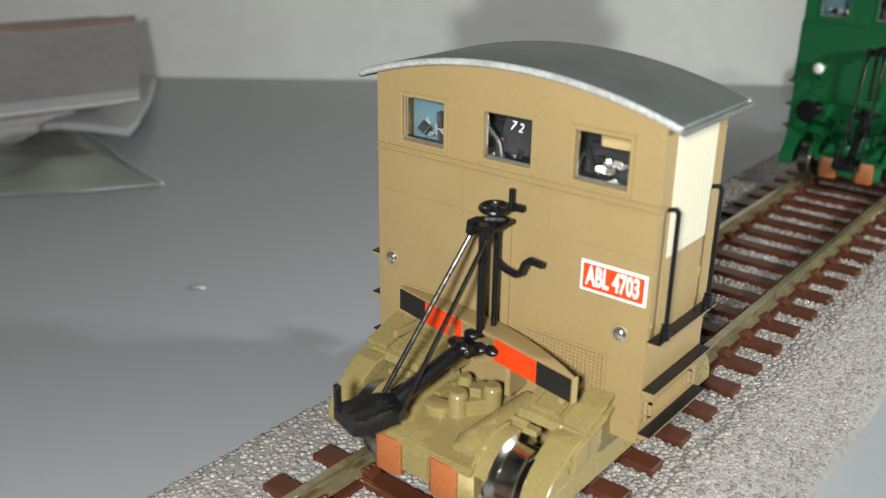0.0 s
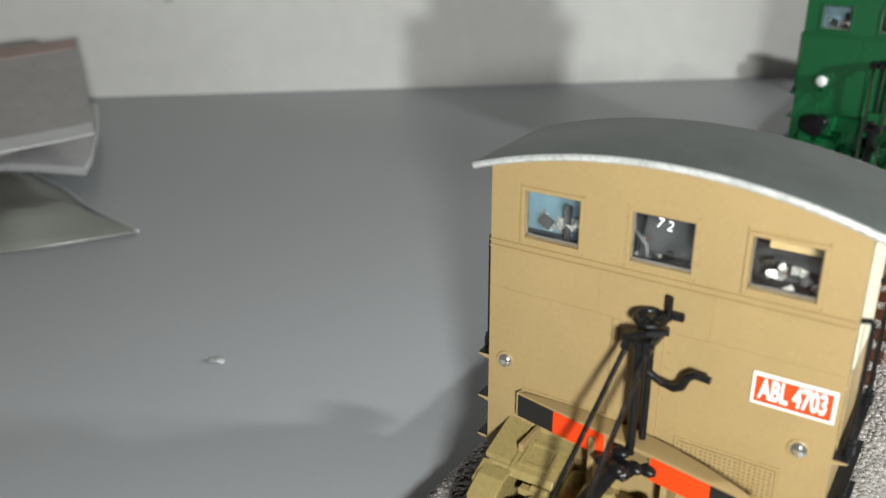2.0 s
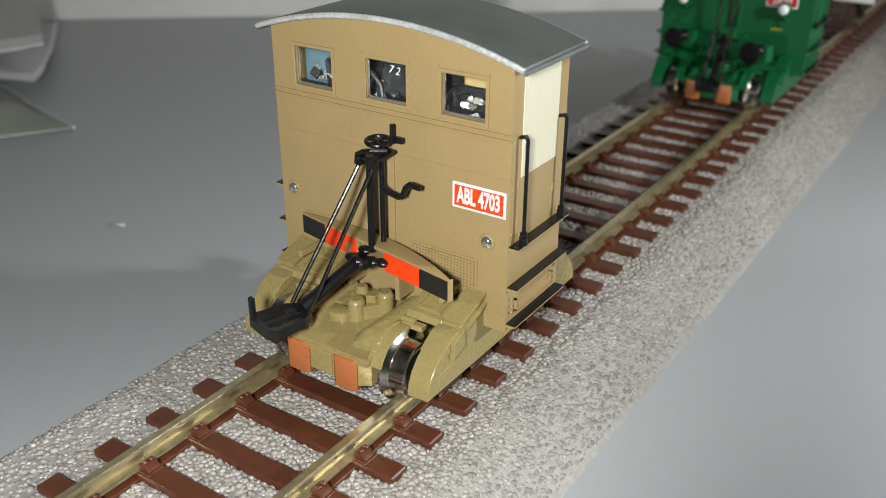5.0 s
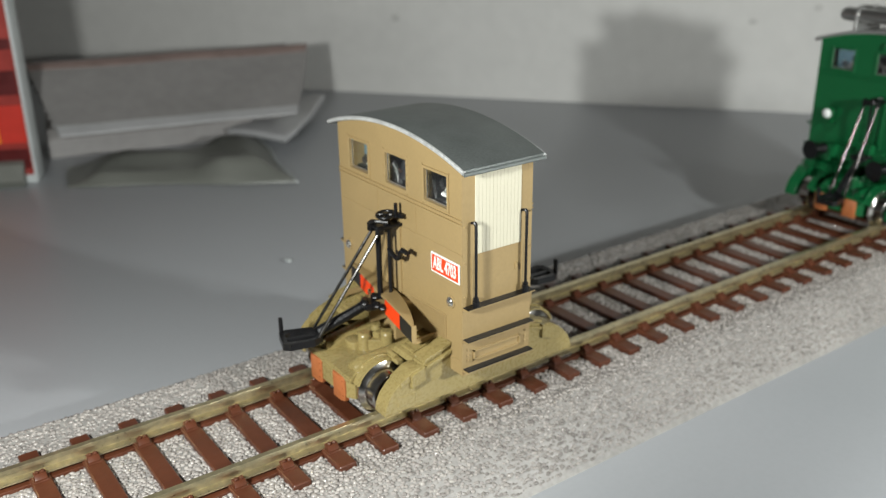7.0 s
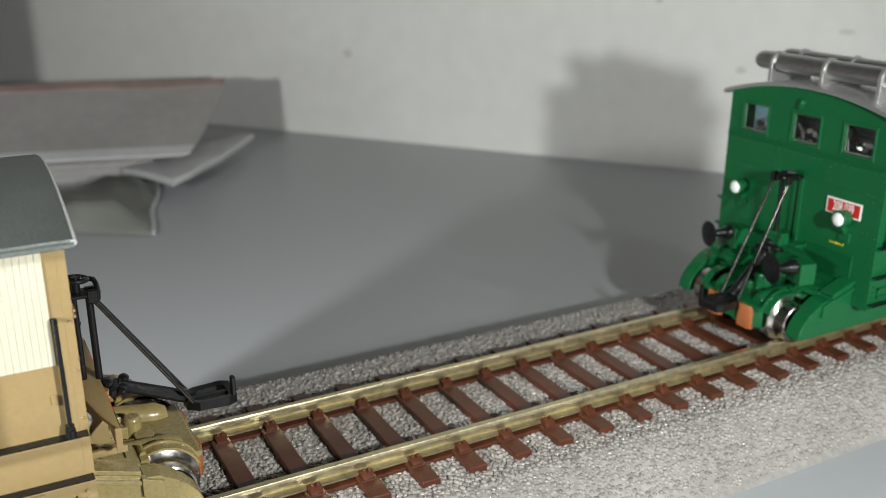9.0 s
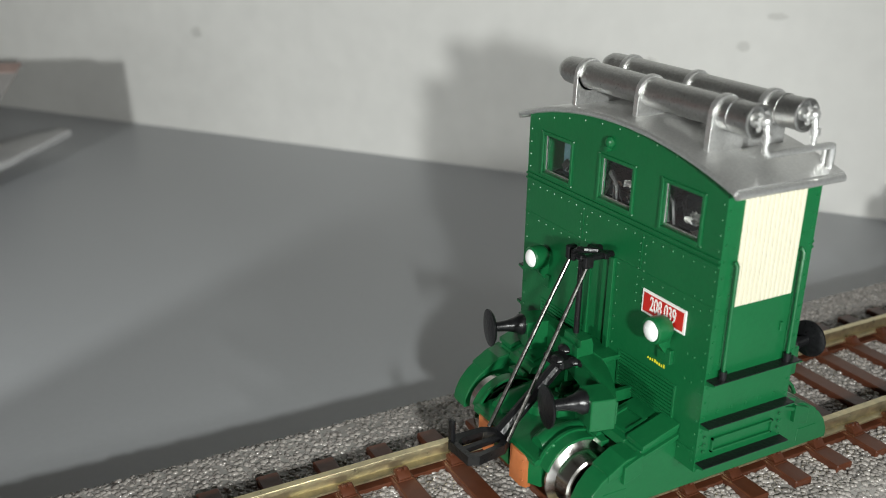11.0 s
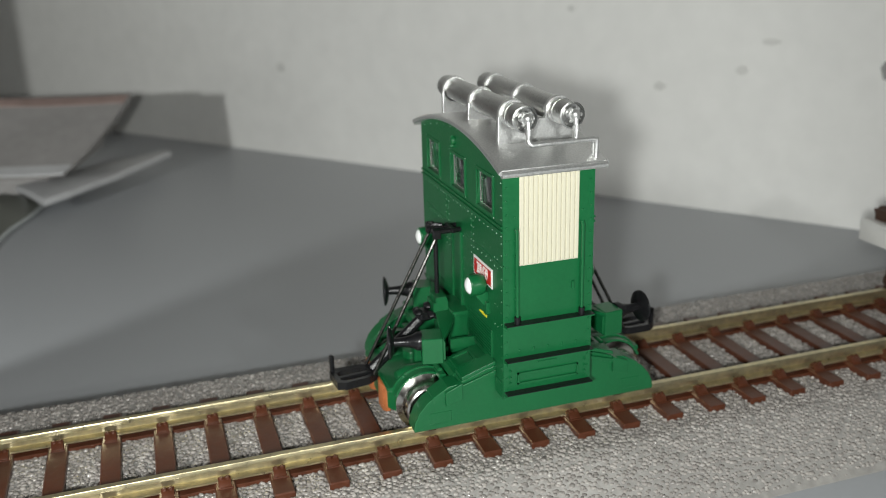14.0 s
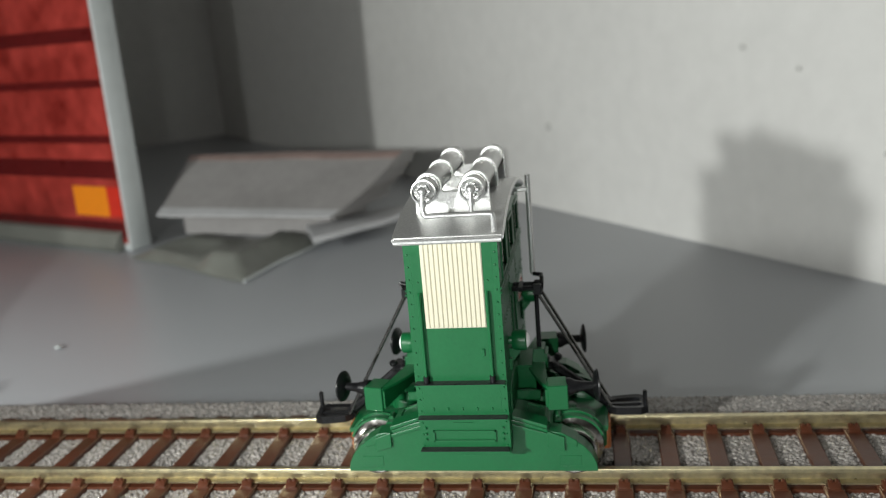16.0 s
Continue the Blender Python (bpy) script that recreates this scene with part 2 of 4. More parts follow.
def wall_between(name, a, b, out, height, label):
    """An upright slab whose inner face runs from a to b."""
    bm = bmesh.new()
    outline = [a, b, b + out * 12, a + out * 12]
    prism(bm, [(p.x, p.y) for p in outline], "z", TABLE_Z - 25, height)
    return tagged(new(name, mesh_of(name, bm, WALL)), label, "wall", kind="structure")


wall_between("wall_back", CORNER, FAR, BACK, 1500, "off-white painted wall behind the table with faint marks")
wall_between("wall_left", CORNER, CORNER - BACK * DEPTH, -ALONG, 1500, "off-white painted side wall meeting the back wall")
wall_between("wall_right", FAR - BACK * DEPTH, FAR, ALONG, 1500, "plain off-white painted wall closing the room")
wall_between("wall_front", CORNER - BACK * DEPTH, FAR - BACK * DEPTH, -BACK, 1500, "plain off-white painted wall closing the room")

rng = random.Random(5)


def wall_mark(along, z, w, h, mat):
    bm = bmesh.new()
    n = 16
    c = foot + ALONG * along
    vs, vb = [], []
    for i in range(n):
        a = 2 * math.pi * i / n
        k = rng.uniform(0.8, 1.15)
        p = c + ALONG * (math.cos(a) * w * k) + Vector((0, 0, z + math.sin(a) * h * k))
        vs.append(bm.verts.new(p - BACK * 0.25))
        vb.append(bm.verts.new(p + BACK * 0.05))
    bm.faces.new(vs)
    for i in range(n):
        bm.faces.new((vs[i], vs[(i + 1) % n], vb[(i + 1) % n], vb[i]))
    bmesh.ops.recalc_face_normals(bm, faces=bm.faces)
    tagged(new("wall_mark", mesh_of("wall_mark", bm, mat)), "dark grey scuff mark on the white wall" if mat is STAIN else "faint grey smudge on the white wall", "mark", "marks on the wall")


wall_mark(118.0, 30.6, 2.6, 3.5, STAIN)
for along, high, w, h in ((-79, 20.8, 1.9, 1.6), (14, 48.7, 1.3, 1.1), (33, 43.1, 1.2, 0.9), (75.7, 49, 1.5, 1.0), (89, 35.8, 2.3, 0.9), (60, 22.8, 1.6, 1.2), (82, 28.3, 1.6, 1.1)):
    wall_mark(along, high, w, h, FAINT)

# ---- the track ----
Y0, Y1, JOINT = -150.0, 318.0, 23.0
bed = thing("ballast_bed", "grey foam ballast bed with bonded granules under the track", "ballast")


FAR_SIDE = 27.2


def bed_height(u):
    """Surface of the bed at u millimetres from its middle: flat, then rounding off into the slope, which is steeper on the far side."""
    u = np.asarray(u, float)
    near = np.clip((u - 17.2) / 9.4, 0, 1) ** 1.55
    far = np.clip((-u - 22.0) / (FAR_SIDE - 22.0), 0, 1) ** 1.8
    return -3.0 - 7.4 * (near + far)


rims = [-FAR_SIDE, -26.4, -25.4, -24.3, -23.2, -22.0, 18.0, 19.8, 21.6, 23.4, 25.2, 26.9]
prof = [(q, max(TABLE_Z, float(bed_height(q)) - 0.02)) for q in rims]
prof[0], prof[-1] = (-FAR_SIDE, TABLE_Z), (26.9, TABLE_Z)
part("bed_core", prism(bmesh.new(), prof, "y", Y0, Y1), BED, bed, "grey foam core", smooth=0)


def granules():
    """Rounded stones over the bed, drawn as twenty-sided lumps joined into one mesh."""
    r = np.random.default_rng(11)
    phi = (1 + 5 ** 0.5) / 2
    v = np.array([(-1, phi, 0), (1, phi, 0), (-1, -phi, 0), (1, -phi, 0), (0, -1, phi), (0, 1, phi), (0, -1, -phi), (0, 1, -phi), (phi, 0, -1), (phi, 0, 1), (-phi, 0, -1), (-phi, 0, 1)]) / 1.902
    f = np.array([(0, 11, 5), (0, 5, 1), (0, 1, 7), (0, 7, 10), (0, 10, 11), (1, 5, 9), (5, 11, 4), (11, 10, 2), (10, 7, 6), (7, 1, 8), (3, 9, 4), (3, 4, 2), (3, 2, 6), (3, 6, 8), (3, 8, 9), (4, 9, 5), (2, 4, 11), (6, 2, 10), (8, 6, 7), (9, 8, 1)])
    step = 0.61
    us, ys = [], []
    for i in range(int((FAR_SIDE + 26.3) / (step * 0.84))):
        u = 0.3 - FAR_SIDE + i * step * 0.84
        a, b = (-75, 300) if u > -21 else (-75, 240)
        y = np.arange(a, b, step) + (step / 2 if i % 2 else 0)
        us.append(np.full(len(y), u))
        ys.append(y)
    x, y = np.concatenate(us), np.concatenate(ys)
    n = len(x)
    x = x + r.normal(0, 0.14, n)
    y = y + r.normal(0, 0.14, n)
    z = bed_height(x) - 0.12 + r.normal(0, 0.08, n)
    size = r.uniform(0.31, 0.47, n)
    stretch = r.uniform(0.8, 1.25, (n, 1, 3)) * np.array((1.0, 1.0, 0.55))
    lump = v[None] * stretch * (1 + r.normal(0, 0.10, (n, 12, 1))) * size[:, None, None]
    ang = r.uniform(0, 6.283, n)
    c, s = np.cos(ang)[:, None], np.sin(ang)[:, None]
    out = np.stack([lump[..., 0] * c - lump[..., 1] * s, lump[..., 0] * s + lump[..., 1] * c, lump[..., 2]], -1)
    out += np.stack([x, y, z], -1)[:, None, :]
    faces = f[None] + (np.arange(n) * 12)[:, None, None]
    me = bpy.data.meshes.new("gravel")
    me.vertices.add(n * 12)
    me.vertices.foreach_set("co", (out.reshape(-1) * MM).astype(np.float32))
    me.loops.add(n * 60)
    me.loops.foreach_set("vertex_index", faces.reshape(-1).astype(np.int32))
    me.polygons.add(n * 20)
    me.polygons.foreach_set("loop_start", np.arange(0, n * 60, 3, dtype=np.int32))
    me.update(calc_edges=True)
    me.materials.append(STONE)
    me.shade_smooth()
    ob = new("gravel", me)
    ob.parent = bed
    tagged(ob, "pale grey glossy rounded granules", kind="stuff")


granules()

track = thing("railway_track", "model railway track with brassy rails on brown plastic sleepers", "track")
RAIL = [(-0.45, 0.0), (-0.5, -0.1), (-0.5, -0.65), (-0.2, -0.85), (-0.2, -1.55), (-0.95, -1.85), (-0.95, -2.1), (0.95, -2.1), (0.95, -1.85), (0.2, -1.55), (0.2, -0.85), (0.5, -0.65), (0.5, -0.1), (0.45, 0.0)]
for side in (-1, 1):
    for a, b in ((Y0, JOINT - 0.12), (JOINT + 0.12, Y1)):
        part("rail", prism(bmesh.new(), [(u + side * 8.75, v) for u, v in RAIL], "y", a, b), BRASS, track, "tarnished brassy nickel silver rail", smooth=30)
    bm = bmesh.new()
    for s2 in (-1, 1):
        prism(bm, [(side * 8.75 + s2 * 0.32, -1.5), (side * 8.75 + s2 * 1.2, -1.75), (side * 8.75 + s2 * 1.2, -2.25), (side * 8.75 + s2 * 1.0, -2.25), (side * 8.75 + s2 * 0.98, -1.9), (side * 8.75 + s2 * 0.3, -1.7)], "y", JOINT - 6, JOINT + 5)
    part("rail_joiner", bm, STEEL, track, "bright metal rail joiner")
PITCH, PHASE = 7.04, 164.8


def sleeper_mesh():
    bm = bmesh.new()
    box(bm, -14.9, 14.9, -1.33, 1.33, -4.4, -2.2, 0.16)
    for side in (-1, 1):
        for s2 in (-1, 1):
            x = side * 8.75 + s2 * 1.45
            prism(bm, [(x - s2 * 0.75, -2.25), (x - s2 * 0.75, -1.45), (x - s2 * 0.35, -1.2), (x + s2 * 0.3, -1.35), (x + s2 * 0.85, -1.9), (x + s2 * 0.85, -2.25)], "y", -0.8, 0.8, 0.05)
            box(bm, x - 0.3, x + 0.28, -0.62, -0.16, -2.0, -0.98, 0.09)
            box(bm, x - 0.3, x + 0.28, 0.16, 0.62, -2.0, -0.98, 0.09)
            box(bm, x - 1.05, x + 1.05, -1.05, 1.05, -2.25, -2.08, 0.05)
    return mesh_of("sleeper", bm, SLEEPER)


SLEEPER_ME = sleeper_mesh()
k0, k1 = int((Y0 - PHASE) / PITCH) + 1, int((Y1 - PHASE) / PITCH)
for k in range(k0, k1):
    ob = new("sleeper", SLEEPER_ME)
    ob.parent = track
    ob.location = (0, (PHASE + PITCH * k) * MM, 0)
for side in (-1, 1):
    part("sleeper_web", box(bmesh.new(), side * 8.75 - 1.5, side * 8.75 + 1.5, Y0 + 2, Y1 - 2, -3.3, -2.55, 0.05), SLEEPER, track, "brown plastic web joining the sleepers")


# ---- the locomotives ----
ARC_R = 56.0
W2 = 16.45      # half the cab's width
D2 = 6.2        # half the cab's depth
CAB_LOW = 6.3
WINDOWS = (-10.15, 0.2, 10.45)
GREEN_WINDOWS = (-10.95, 0.1, 10.5)
FAR_W2 = 16.95   # half width of the green cab towards the wall
WIN_W, WIN_B, WIN_T = 2.75, 30.75, 35.35


def arch(x, top_z):
    return top_z - (ARC_R - math.sqrt(ARC_R ** 2 - x * x))


def end_wall(left, right, windows):
    """The arched end of the cab from -left to right, pierced by three windows; outer face at y = -D2."""
    bm = bmesh.new()
    xs = sorted({-left, right, *(round(-left + i * (left + right) / 18, 3) for i in range(1, 18)), *(c + s * WIN_W for c in windows for s in (-1, 1))})
    xs = [x for i, x in enumerate(xs) if i == 0 or x - xs[i - 1] > 0.02]
    rows = {}
    for x in xs:
        rows[x] = [bm.verts.new((x, -D2, z)) for z in (CAB_LOW, WIN_B, WIN_T, arch(x, 39.75))]
    faces = []
    for a, b in zip(xs, xs[1:]):
        mid = (a + b) / 2
        for k in range(3):
            if k == 1 and any(abs(mid - c) < WIN_W for c in windows):
                continue
            faces.append(bm.faces.new((rows[a][k], rows[b][k], rows[b][k + 1], rows[a][k + 1])))
    r = bmesh.ops.extrude_face_region(bm, geom=faces)
    for v in r["geom"]:
        if isinstance(v, bmesh.types.BMVert):
            v.co.y += 0.85
    bmesh.ops.recalc_face_normals(bm, faces=bm.faces)
    return bm


def skirt_outline():
    half = [(0.0, 10.1), (-5.6, 10.1), (-7.4, 9.7), (-11.0, 8.5), (-11.3, 8.0), (-12.8, 7.7), (-14.4, 7.05), (-15.8, 6.1), (-16.9, 4.8), (-17.5, 3.5), (-17.65, 2.7), (-17.6, 2.2)]
    return [(-y, z) for y, z in half[::-1]] + half[1:]


HALF = Matrix.Rotation(math.pi, 4, "Z")


def grille(bm, x0, x1, z0, z1, cross):
    y = -D2
    box(bm, x0 - 0.35, x1 + 0.35, y - 0.16, y + 0.1, z0 - 0.3, z0, 0.04)
    box(bm, x0 - 0.35, x1 + 0.35, y - 0.16, y + 0.1, z1, z1 + 0.3, 0.04)
    box(bm, x0 - 0.35, x0, y - 0.16, y + 0.1, z0, z1, 0.04)
    box(bm, x1, x1 + 0.35, y - 0.16, y + 0.1, z0, z1, 0.04)
    n = 10 if cross else 9
    for i in range(n):
        z = z0 + (i + 0.5) * (z1 - z0) / n
        box(bm, x0, x1, y - 0.17, y + 0.1, z - 0.11, z + 0.11)
    if cross:
        m = int((x1 - x0) / 0.42)
        for i in range(m):
            x = x0 + (i + 0.5) * (x1 - x0) / m
            box(bm, x - 0.1, x + 0.1, y - 0.21, y + 0.1, z0, z1)


def loco_end(L, style, M, turn, front):
    """All that stands before one end of the cab. M: identity for the front end, half a turn for the rear one."""
    green = style == "green"
    paint, frame_paint = (GREEN, GREEN) if green else (TAN, OLIVE)
    windows = GREEN_WINDOWS if green and front else WINDOWS
    left, right = FAR_W2 if green and front else W2, FAR_W2 if green and not front else W2
    wall = part("cab_end_wall", end_wall(left, right, windows), paint, L, m=M, smooth=30)
    # mouldings of the end wall
    bm = bmesh.new()
    y = -D2
    for z in (29.25, 29.85):
        box(bm, -left, right, y - 0.24, y + 0.1, z - 0.13, z + 0.13, 0.04)
    for a, b in ((-left, -5.1), (5.3, right)):
        box(bm, a, b, y - 0.06, y + 0.1, 24.75, 24.95)
    for x in (-5.1, 5.3):
        box(bm, x - 0.08, x + 0.08, y - 0.05, y + 0.1, 24.97, 29.1)
    box(bm, -5.1, 5.3, y - 0.06, y + 0.1, 24.75, 24.9)
    box(bm, -left + 0.4, right - 0.4, y - 0.1, y + 0.1, 8.35, 8.6, 0.03)
    box(bm, 0.4, 1.3, y - 0.32, y + 0.1, 12.6, 24.8, 0.06)
    box(bm, -3.6, -2.9, y - 0.2, y + 0.1, 12.6, 24.8, 0.06)
    part("moulding", bm, paint, wall, "raised belt rails and panel seams", M)
    for x0, x1 in ((-12.2, -3.4), (3.5, 12.3)):
        bm = bmesh.new()
        grille(bm, x0, x1, 10.5, 14.3, not green)
        part("vent_grille", bm, paint, wall, "moulded ventilation grille", M)
    pts = []
    if green:
        pts += [((x, y, z), (0, -1, 0)) for x in (0.5 - left, right - 0.5) for z in np.arange(7.5, 36.5, 1.55)]
        pts += [((x, y, 28.6), (0, -1, 0)) for x in np.arange(-15.6, 16, 1.5)]
        pts += [((x, y, arch(x, 39.0)), (0, -1, 0)) for x in np.arange(-15.0, 16, 3.0)]
        pts += [((x, y, z), (0, -1, 0)) for x in (-5.6, -4.4, 5.0, 5.9) for z in np.arange(21.2, 28.4, 0.95)]
        pts += [((x, y, 24.3), (0, -1, 0)) for x in (-14, -12.4, -10.8, -9.2, -7.6, 7.4, 9, 10.6, 12.2)]
        pts += [((x, y, z), (0, -1, 0)) for x in (13.6, 14.6) for z in (16, 18.8, 24, 25.2)]
    pts += [((1.75, y, z), (0, -1, 0)) for z in np.arange(13.2, 24.5, 1.6)]
    pts += [((c + sx * 3.15, y - 0.1, z), (0, -1, 0)) for c in windows for sx in (-1, 1) for z in ((30.4, 35.7) if green else (30.2, 31.7, 33.2, 34.7, 35.9))]
    pts += [((x, y, 8.0), (0, -1, 0)) for x in np.arange(-15.5, 16, 2.1)]
    part("rivets", rivets(bmesh.new(), pts, *((0.17, 0.12) if green else (0.14, 0.1))), paint, wall, "rows of tiny rivet heads", M)
    for i, c in enumerate(windows):
        bm = bmesh.new()
        o, t = WIN_W + 0.42, 0.2
        for x0, x1, z0, z1 in ((c - o, c - WIN_W, WIN_B - 0.42, WIN_T + 0.42), (c + WIN_W, c + o, WIN_B - 0.42, WIN_T + 0.42), (c - WIN_W, c + WIN_W, WIN_T, WIN_T + 0.42), (c - WIN_W, c + WIN_W, WIN_B - 0.42, WIN_B)):
            box(bm, x0, x1, y - (0.05 if i == 1 and not green else t), y + 0.12, z0, z1, 0.05)
        part("window_frame", bm, paint, wall, m=M)
        bm = bmesh.new()
        box(bm, c - WIN_W + 0.02, c + WIN_W - 0.02, y + 0.5, y + 0.72, WIN_B + 0.02, WIN_T - 0.02)
        g = part("window_pane", bm, GLASS, wall, "clear plastic glazing", M, smooth=0)
        g.visible_shadow = False
        bm = bmesh.new()
        for x0, x1, z0, z1 in ((c - WIN_W, c + WIN_W, WIN_B, WIN_B + 0.3), (c - WIN_W, c - WIN_W + 0.16, WIN_B, WIN_T), (c + WIN_W - 0.16, c + WIN_W, WIN_B, WIN_T), (c - WIN_W, c + WIN_W, WIN_T - 0.14, WIN_T)):
            box(bm, x0, x1, y + 0.28, y + 0.5, z0, z1, 0.04)
        part("glazing_rim", bm, CHROME, wall, "shiny moulded glazing rim", M)
    # lamps
    if green:
        for x in (-11.6 if front else -10.7, 10.7):
            bm = bmesh.new()
            lathe(bm, [(0.02, 0.0), (1.15, 0.0), (1.4, 0.35), (1.45, 1.1), (1.45, 1.9), (1.3, 2.05), (0.02, 2.05)], (x, y - 0.5, 20.6), (0, -1, 0), 18)
            cyl(bm, (x, y + 0.1, 20.6), (x, y - 1.3, 20.6), 0.55)
            box(bm, x - 0.35, x + 0.35, y - 1.6, y + 0.1, 19.0, 19.5, 0.06)
            box(bm, x - 0.3, x + 0.3, y - 1.6, y - 1.2, 19.2, 20.2, 0.06)
            hl = part("headlight", bm, GREEN, L, "green round headlight housing", M)
            part("lens", ball(bmesh.new(), (x, y - 2.3, 20.6), 1.2, (1, 0.6, 1), 16), LENS, hl, "white domed lens", M, smooth=180)
    else:
        for x in (-14.5, 13.8):
            hl = part("headlight", ring(bmesh.new(), (x, y - 0.05, 17.1), (0, 1, 0), 0.85, 0.16), paint, L, "small round lamp rim", M)
            part("lens", ball(bmesh.new(), (x, y - 0.1, 17.1), 0.78, (1, 0.65, 1), 14), CHROME, hl, "silvery faceted lens", M, smooth=180)
    # plate with the locomotive's running number
    if green:
        px0, px1, pz0, pz1, text = 6.3, 13.05, 20.55, 23.25, "208 039"
    else:
        px0, px1, pz0, pz1, text = 9.25, 16.1, 20.4, 23.45, "ABL 4703"
    plate = part("running_number_plate", box(bmesh.new(), px0, px1, y - 0.2, y - 0.02, pz0, pz1, 0.05), WHITE, L, "white-edged red running number plate", M)
    part("sign_field", box(bmesh.new(), px0 + 0.3, px1 - 0.3, y - 0.24, y - 0.1, pz0 + 0.3, pz1 - 0.3), RED if not green else material("red enamel", (0.5, 0.02, 0.015), 0.35), plate, "red enamelled field", M)
    tm = M @ Matrix.Translation(((px0 + px1) / 2, y - 0.26, (pz0 + pz1) / 2 + 0.02)) @ Matrix.Rotation(math.pi / 2, 4, "X") @ Matrix.Diagonal((0.60 if not green else 0.62, 1.15, 1, 1))
    lettering(text, 2.3 if not green else 2.0, 0.02, tm, WHITE, plate, label="white numerals", bold=0.02 if green else 0.07)
    # pillar and bracket of the coupling gear
    black = bmesh.new()
    cyl(black, (-0.45 if green else 0.25, y - 3.4, 13.6), (-0.45 if green else 0.25, y - 3.4, 25.2), 0.34 if green else 0.42)
    pillar = part("pillar", black, BLACK, L, "black upright pillar", M)
    bm = bmesh.new()
    if green:
        tube(bm, [(-1.5, y + 0.1, 25.1), (-1.5, y - 3.5, 25.1), (-1.15, y - 3.9, 25.1), (0.25, y - 3.9, 25.1), (0.6, y - 3.5, 25.1), (0.6, y + 0.1, 25.1)], 0.38)
        box(bm, -2.15, 1.25, y - 1.5, y - 0.9, 24.8, 25.5, 0.1)
    else:
        box(bm, -0.8, 1.7, y - 4.0, y + 0.1, 24.9, 25.4, 0.12)
    lug = 1.55 if green else 0.95
    mid = -0.45 if green else 0.2
    box(bm, mid - lug - 0.35, mid - lug + 0.35, y - 4.3, y - 3.1, 24.3, 25.9, 0.12)
    box(bm, mid + lug - 0.35, mid + lug + 0.35, y - 4.2, y - 3.1, 24.2, 25.6, 0.12)
    tube(bm, [(-0.9, y - 4.2, 24.6), (-0.7, y - 4.3, 25.6), (0.1, y - 4.3, 26.2), (1.1, y - 4.2, 26.4), (1.7 if green else 2.5, y - 3.0, 26.4)], 0.3)
    part("bracket", bm, BLACK, pillar, m=M)
    if not green:
        bm = bmesh.new()
        cyl(bm, (0.75, y - 1.8, 13.4), (0.75, y - 1.8, 26.6), 0.33)
        tube(bm, [(0.7, y - 1.9, 21.5), (2.0, y - 2.0, 20.9), (3.2, y - 2.05, 20.7), (3.9, y - 2.1, 21.1), (4.3, y - 2.1, 22.1), (4.9, y - 2.15, 22.6), (6.3, y - 2.2, 22.5)], 0.36)
        part("crank", bm, BLACK, L, "black brake crank on its shaft", M)
        bm = bmesh.new()
        ring(bm, (0.6, y - 2.2, 26.9), (0.05, -0.1, 1), 1.3, 0.26)
        for a in range(4):
            c, s = math.cos(a * math.pi / 4), math.sin(a * math.pi / 4)
            cyl(bm, (0.6 - 1.25 * c, y - 2.2 - 1.25 * s, 26.9), (0.6 + 1.25 * c, y - 2.2 + 1.25 * s, 26.9), 0.18, n=8)
        cyl(bm, (0.6, y - 2.2, 25.3), (0.6, y - 2.2, 27.2), 0.45)
        cyl(bm, (1.85, y - 1.2, 26.6), (1.85, y - 1.2, 28.8), 0.27)
        box(bm, 1.7, 3.1, y - 1.1, y - 0.5, 26.6, 27.3, 0.1)
        part("brake_wheel", bm, BLACK, L, "black spoked brake wheel", M)
    # beam, turned a little about its pin
    T = M @ Matrix.Translation((0, y - (4.0 if green else 3.4), 0 if green else -0.2)) @ Matrix.Rotation(radians(turn), 4, "Z")
    bm = bmesh.new()
    arc = [(x, 2.6 - 2.3 * (x / 13.3) ** 2) for x in np.linspace(13.3, -13.3, 15)]
    if green:
        prism(bm, [(-10.9, 0.0), (10.9, 0.0)] + [(x * 0.82, v) for x, v in arc], "z", 13.2, 13.7, 0.06)
        prism(bm, [(-10.9, 0.0), (10.9, 0.0), (10.9, 0.5), (-10.9, 0.5)], "z", 10.6, 13.2)
        beam = part("buffer_beam", bm, GREEN, L, "green buffer beam", T)
        for x in (-9.5, 9.5):
            part("buffer_box", box(bmesh.new(), x - 1.75, x + 1.75, -2.6, 0.2, 10.2, 13.8, 0.1), GREEN, beam, m=T)
            bm = bmesh.new()
            lathe(bm, [(0.02, 2.5), (1.25, 2.5), (1.3, 3.1), (0.95, 3.7), (0.72, 4.6), (0.62, 5.6), (0.6, 6.2), (0.9, 6.25), (1.9, 6.5), (2.25, 6.75), (2.3, 6.95), (1.5, 7.1), (0.02, 7.15)], (x, 0, 12.9), (0, -1, 0), 24)
            part("buffer", bm, BLACK, L, "black round sprung buffer", T)
    else:
        prism(bm, [(-12.8, 0.0), (12.8, 0.0)] + [(x * 0.96, v) for x, v in arc], "z", 14.2, 14.65, 0.06)
        for a, b in ((-12.8, -2.3), (2.3, 12.8)):
            prism(bm, [(a, 0.0), (b, 0.0), (b, 0.45), (a, 0.45)], "z", 12.0, 14.2)
        box(bm, -12.9, -12.65, -0.1, 0.6, 12.0, 14.65, 0.05)
        box(bm, 12.65, 12.9, -0.1, 0.6, 12.0, 14.65, 0.05)
        cyl(bm, (0, 0.8, 12.9), (0, 0.8, 13.5), 1.9, n=24)
        beam = part("buffer_beam", bm, TAN, L, "tan arched end beam", T)
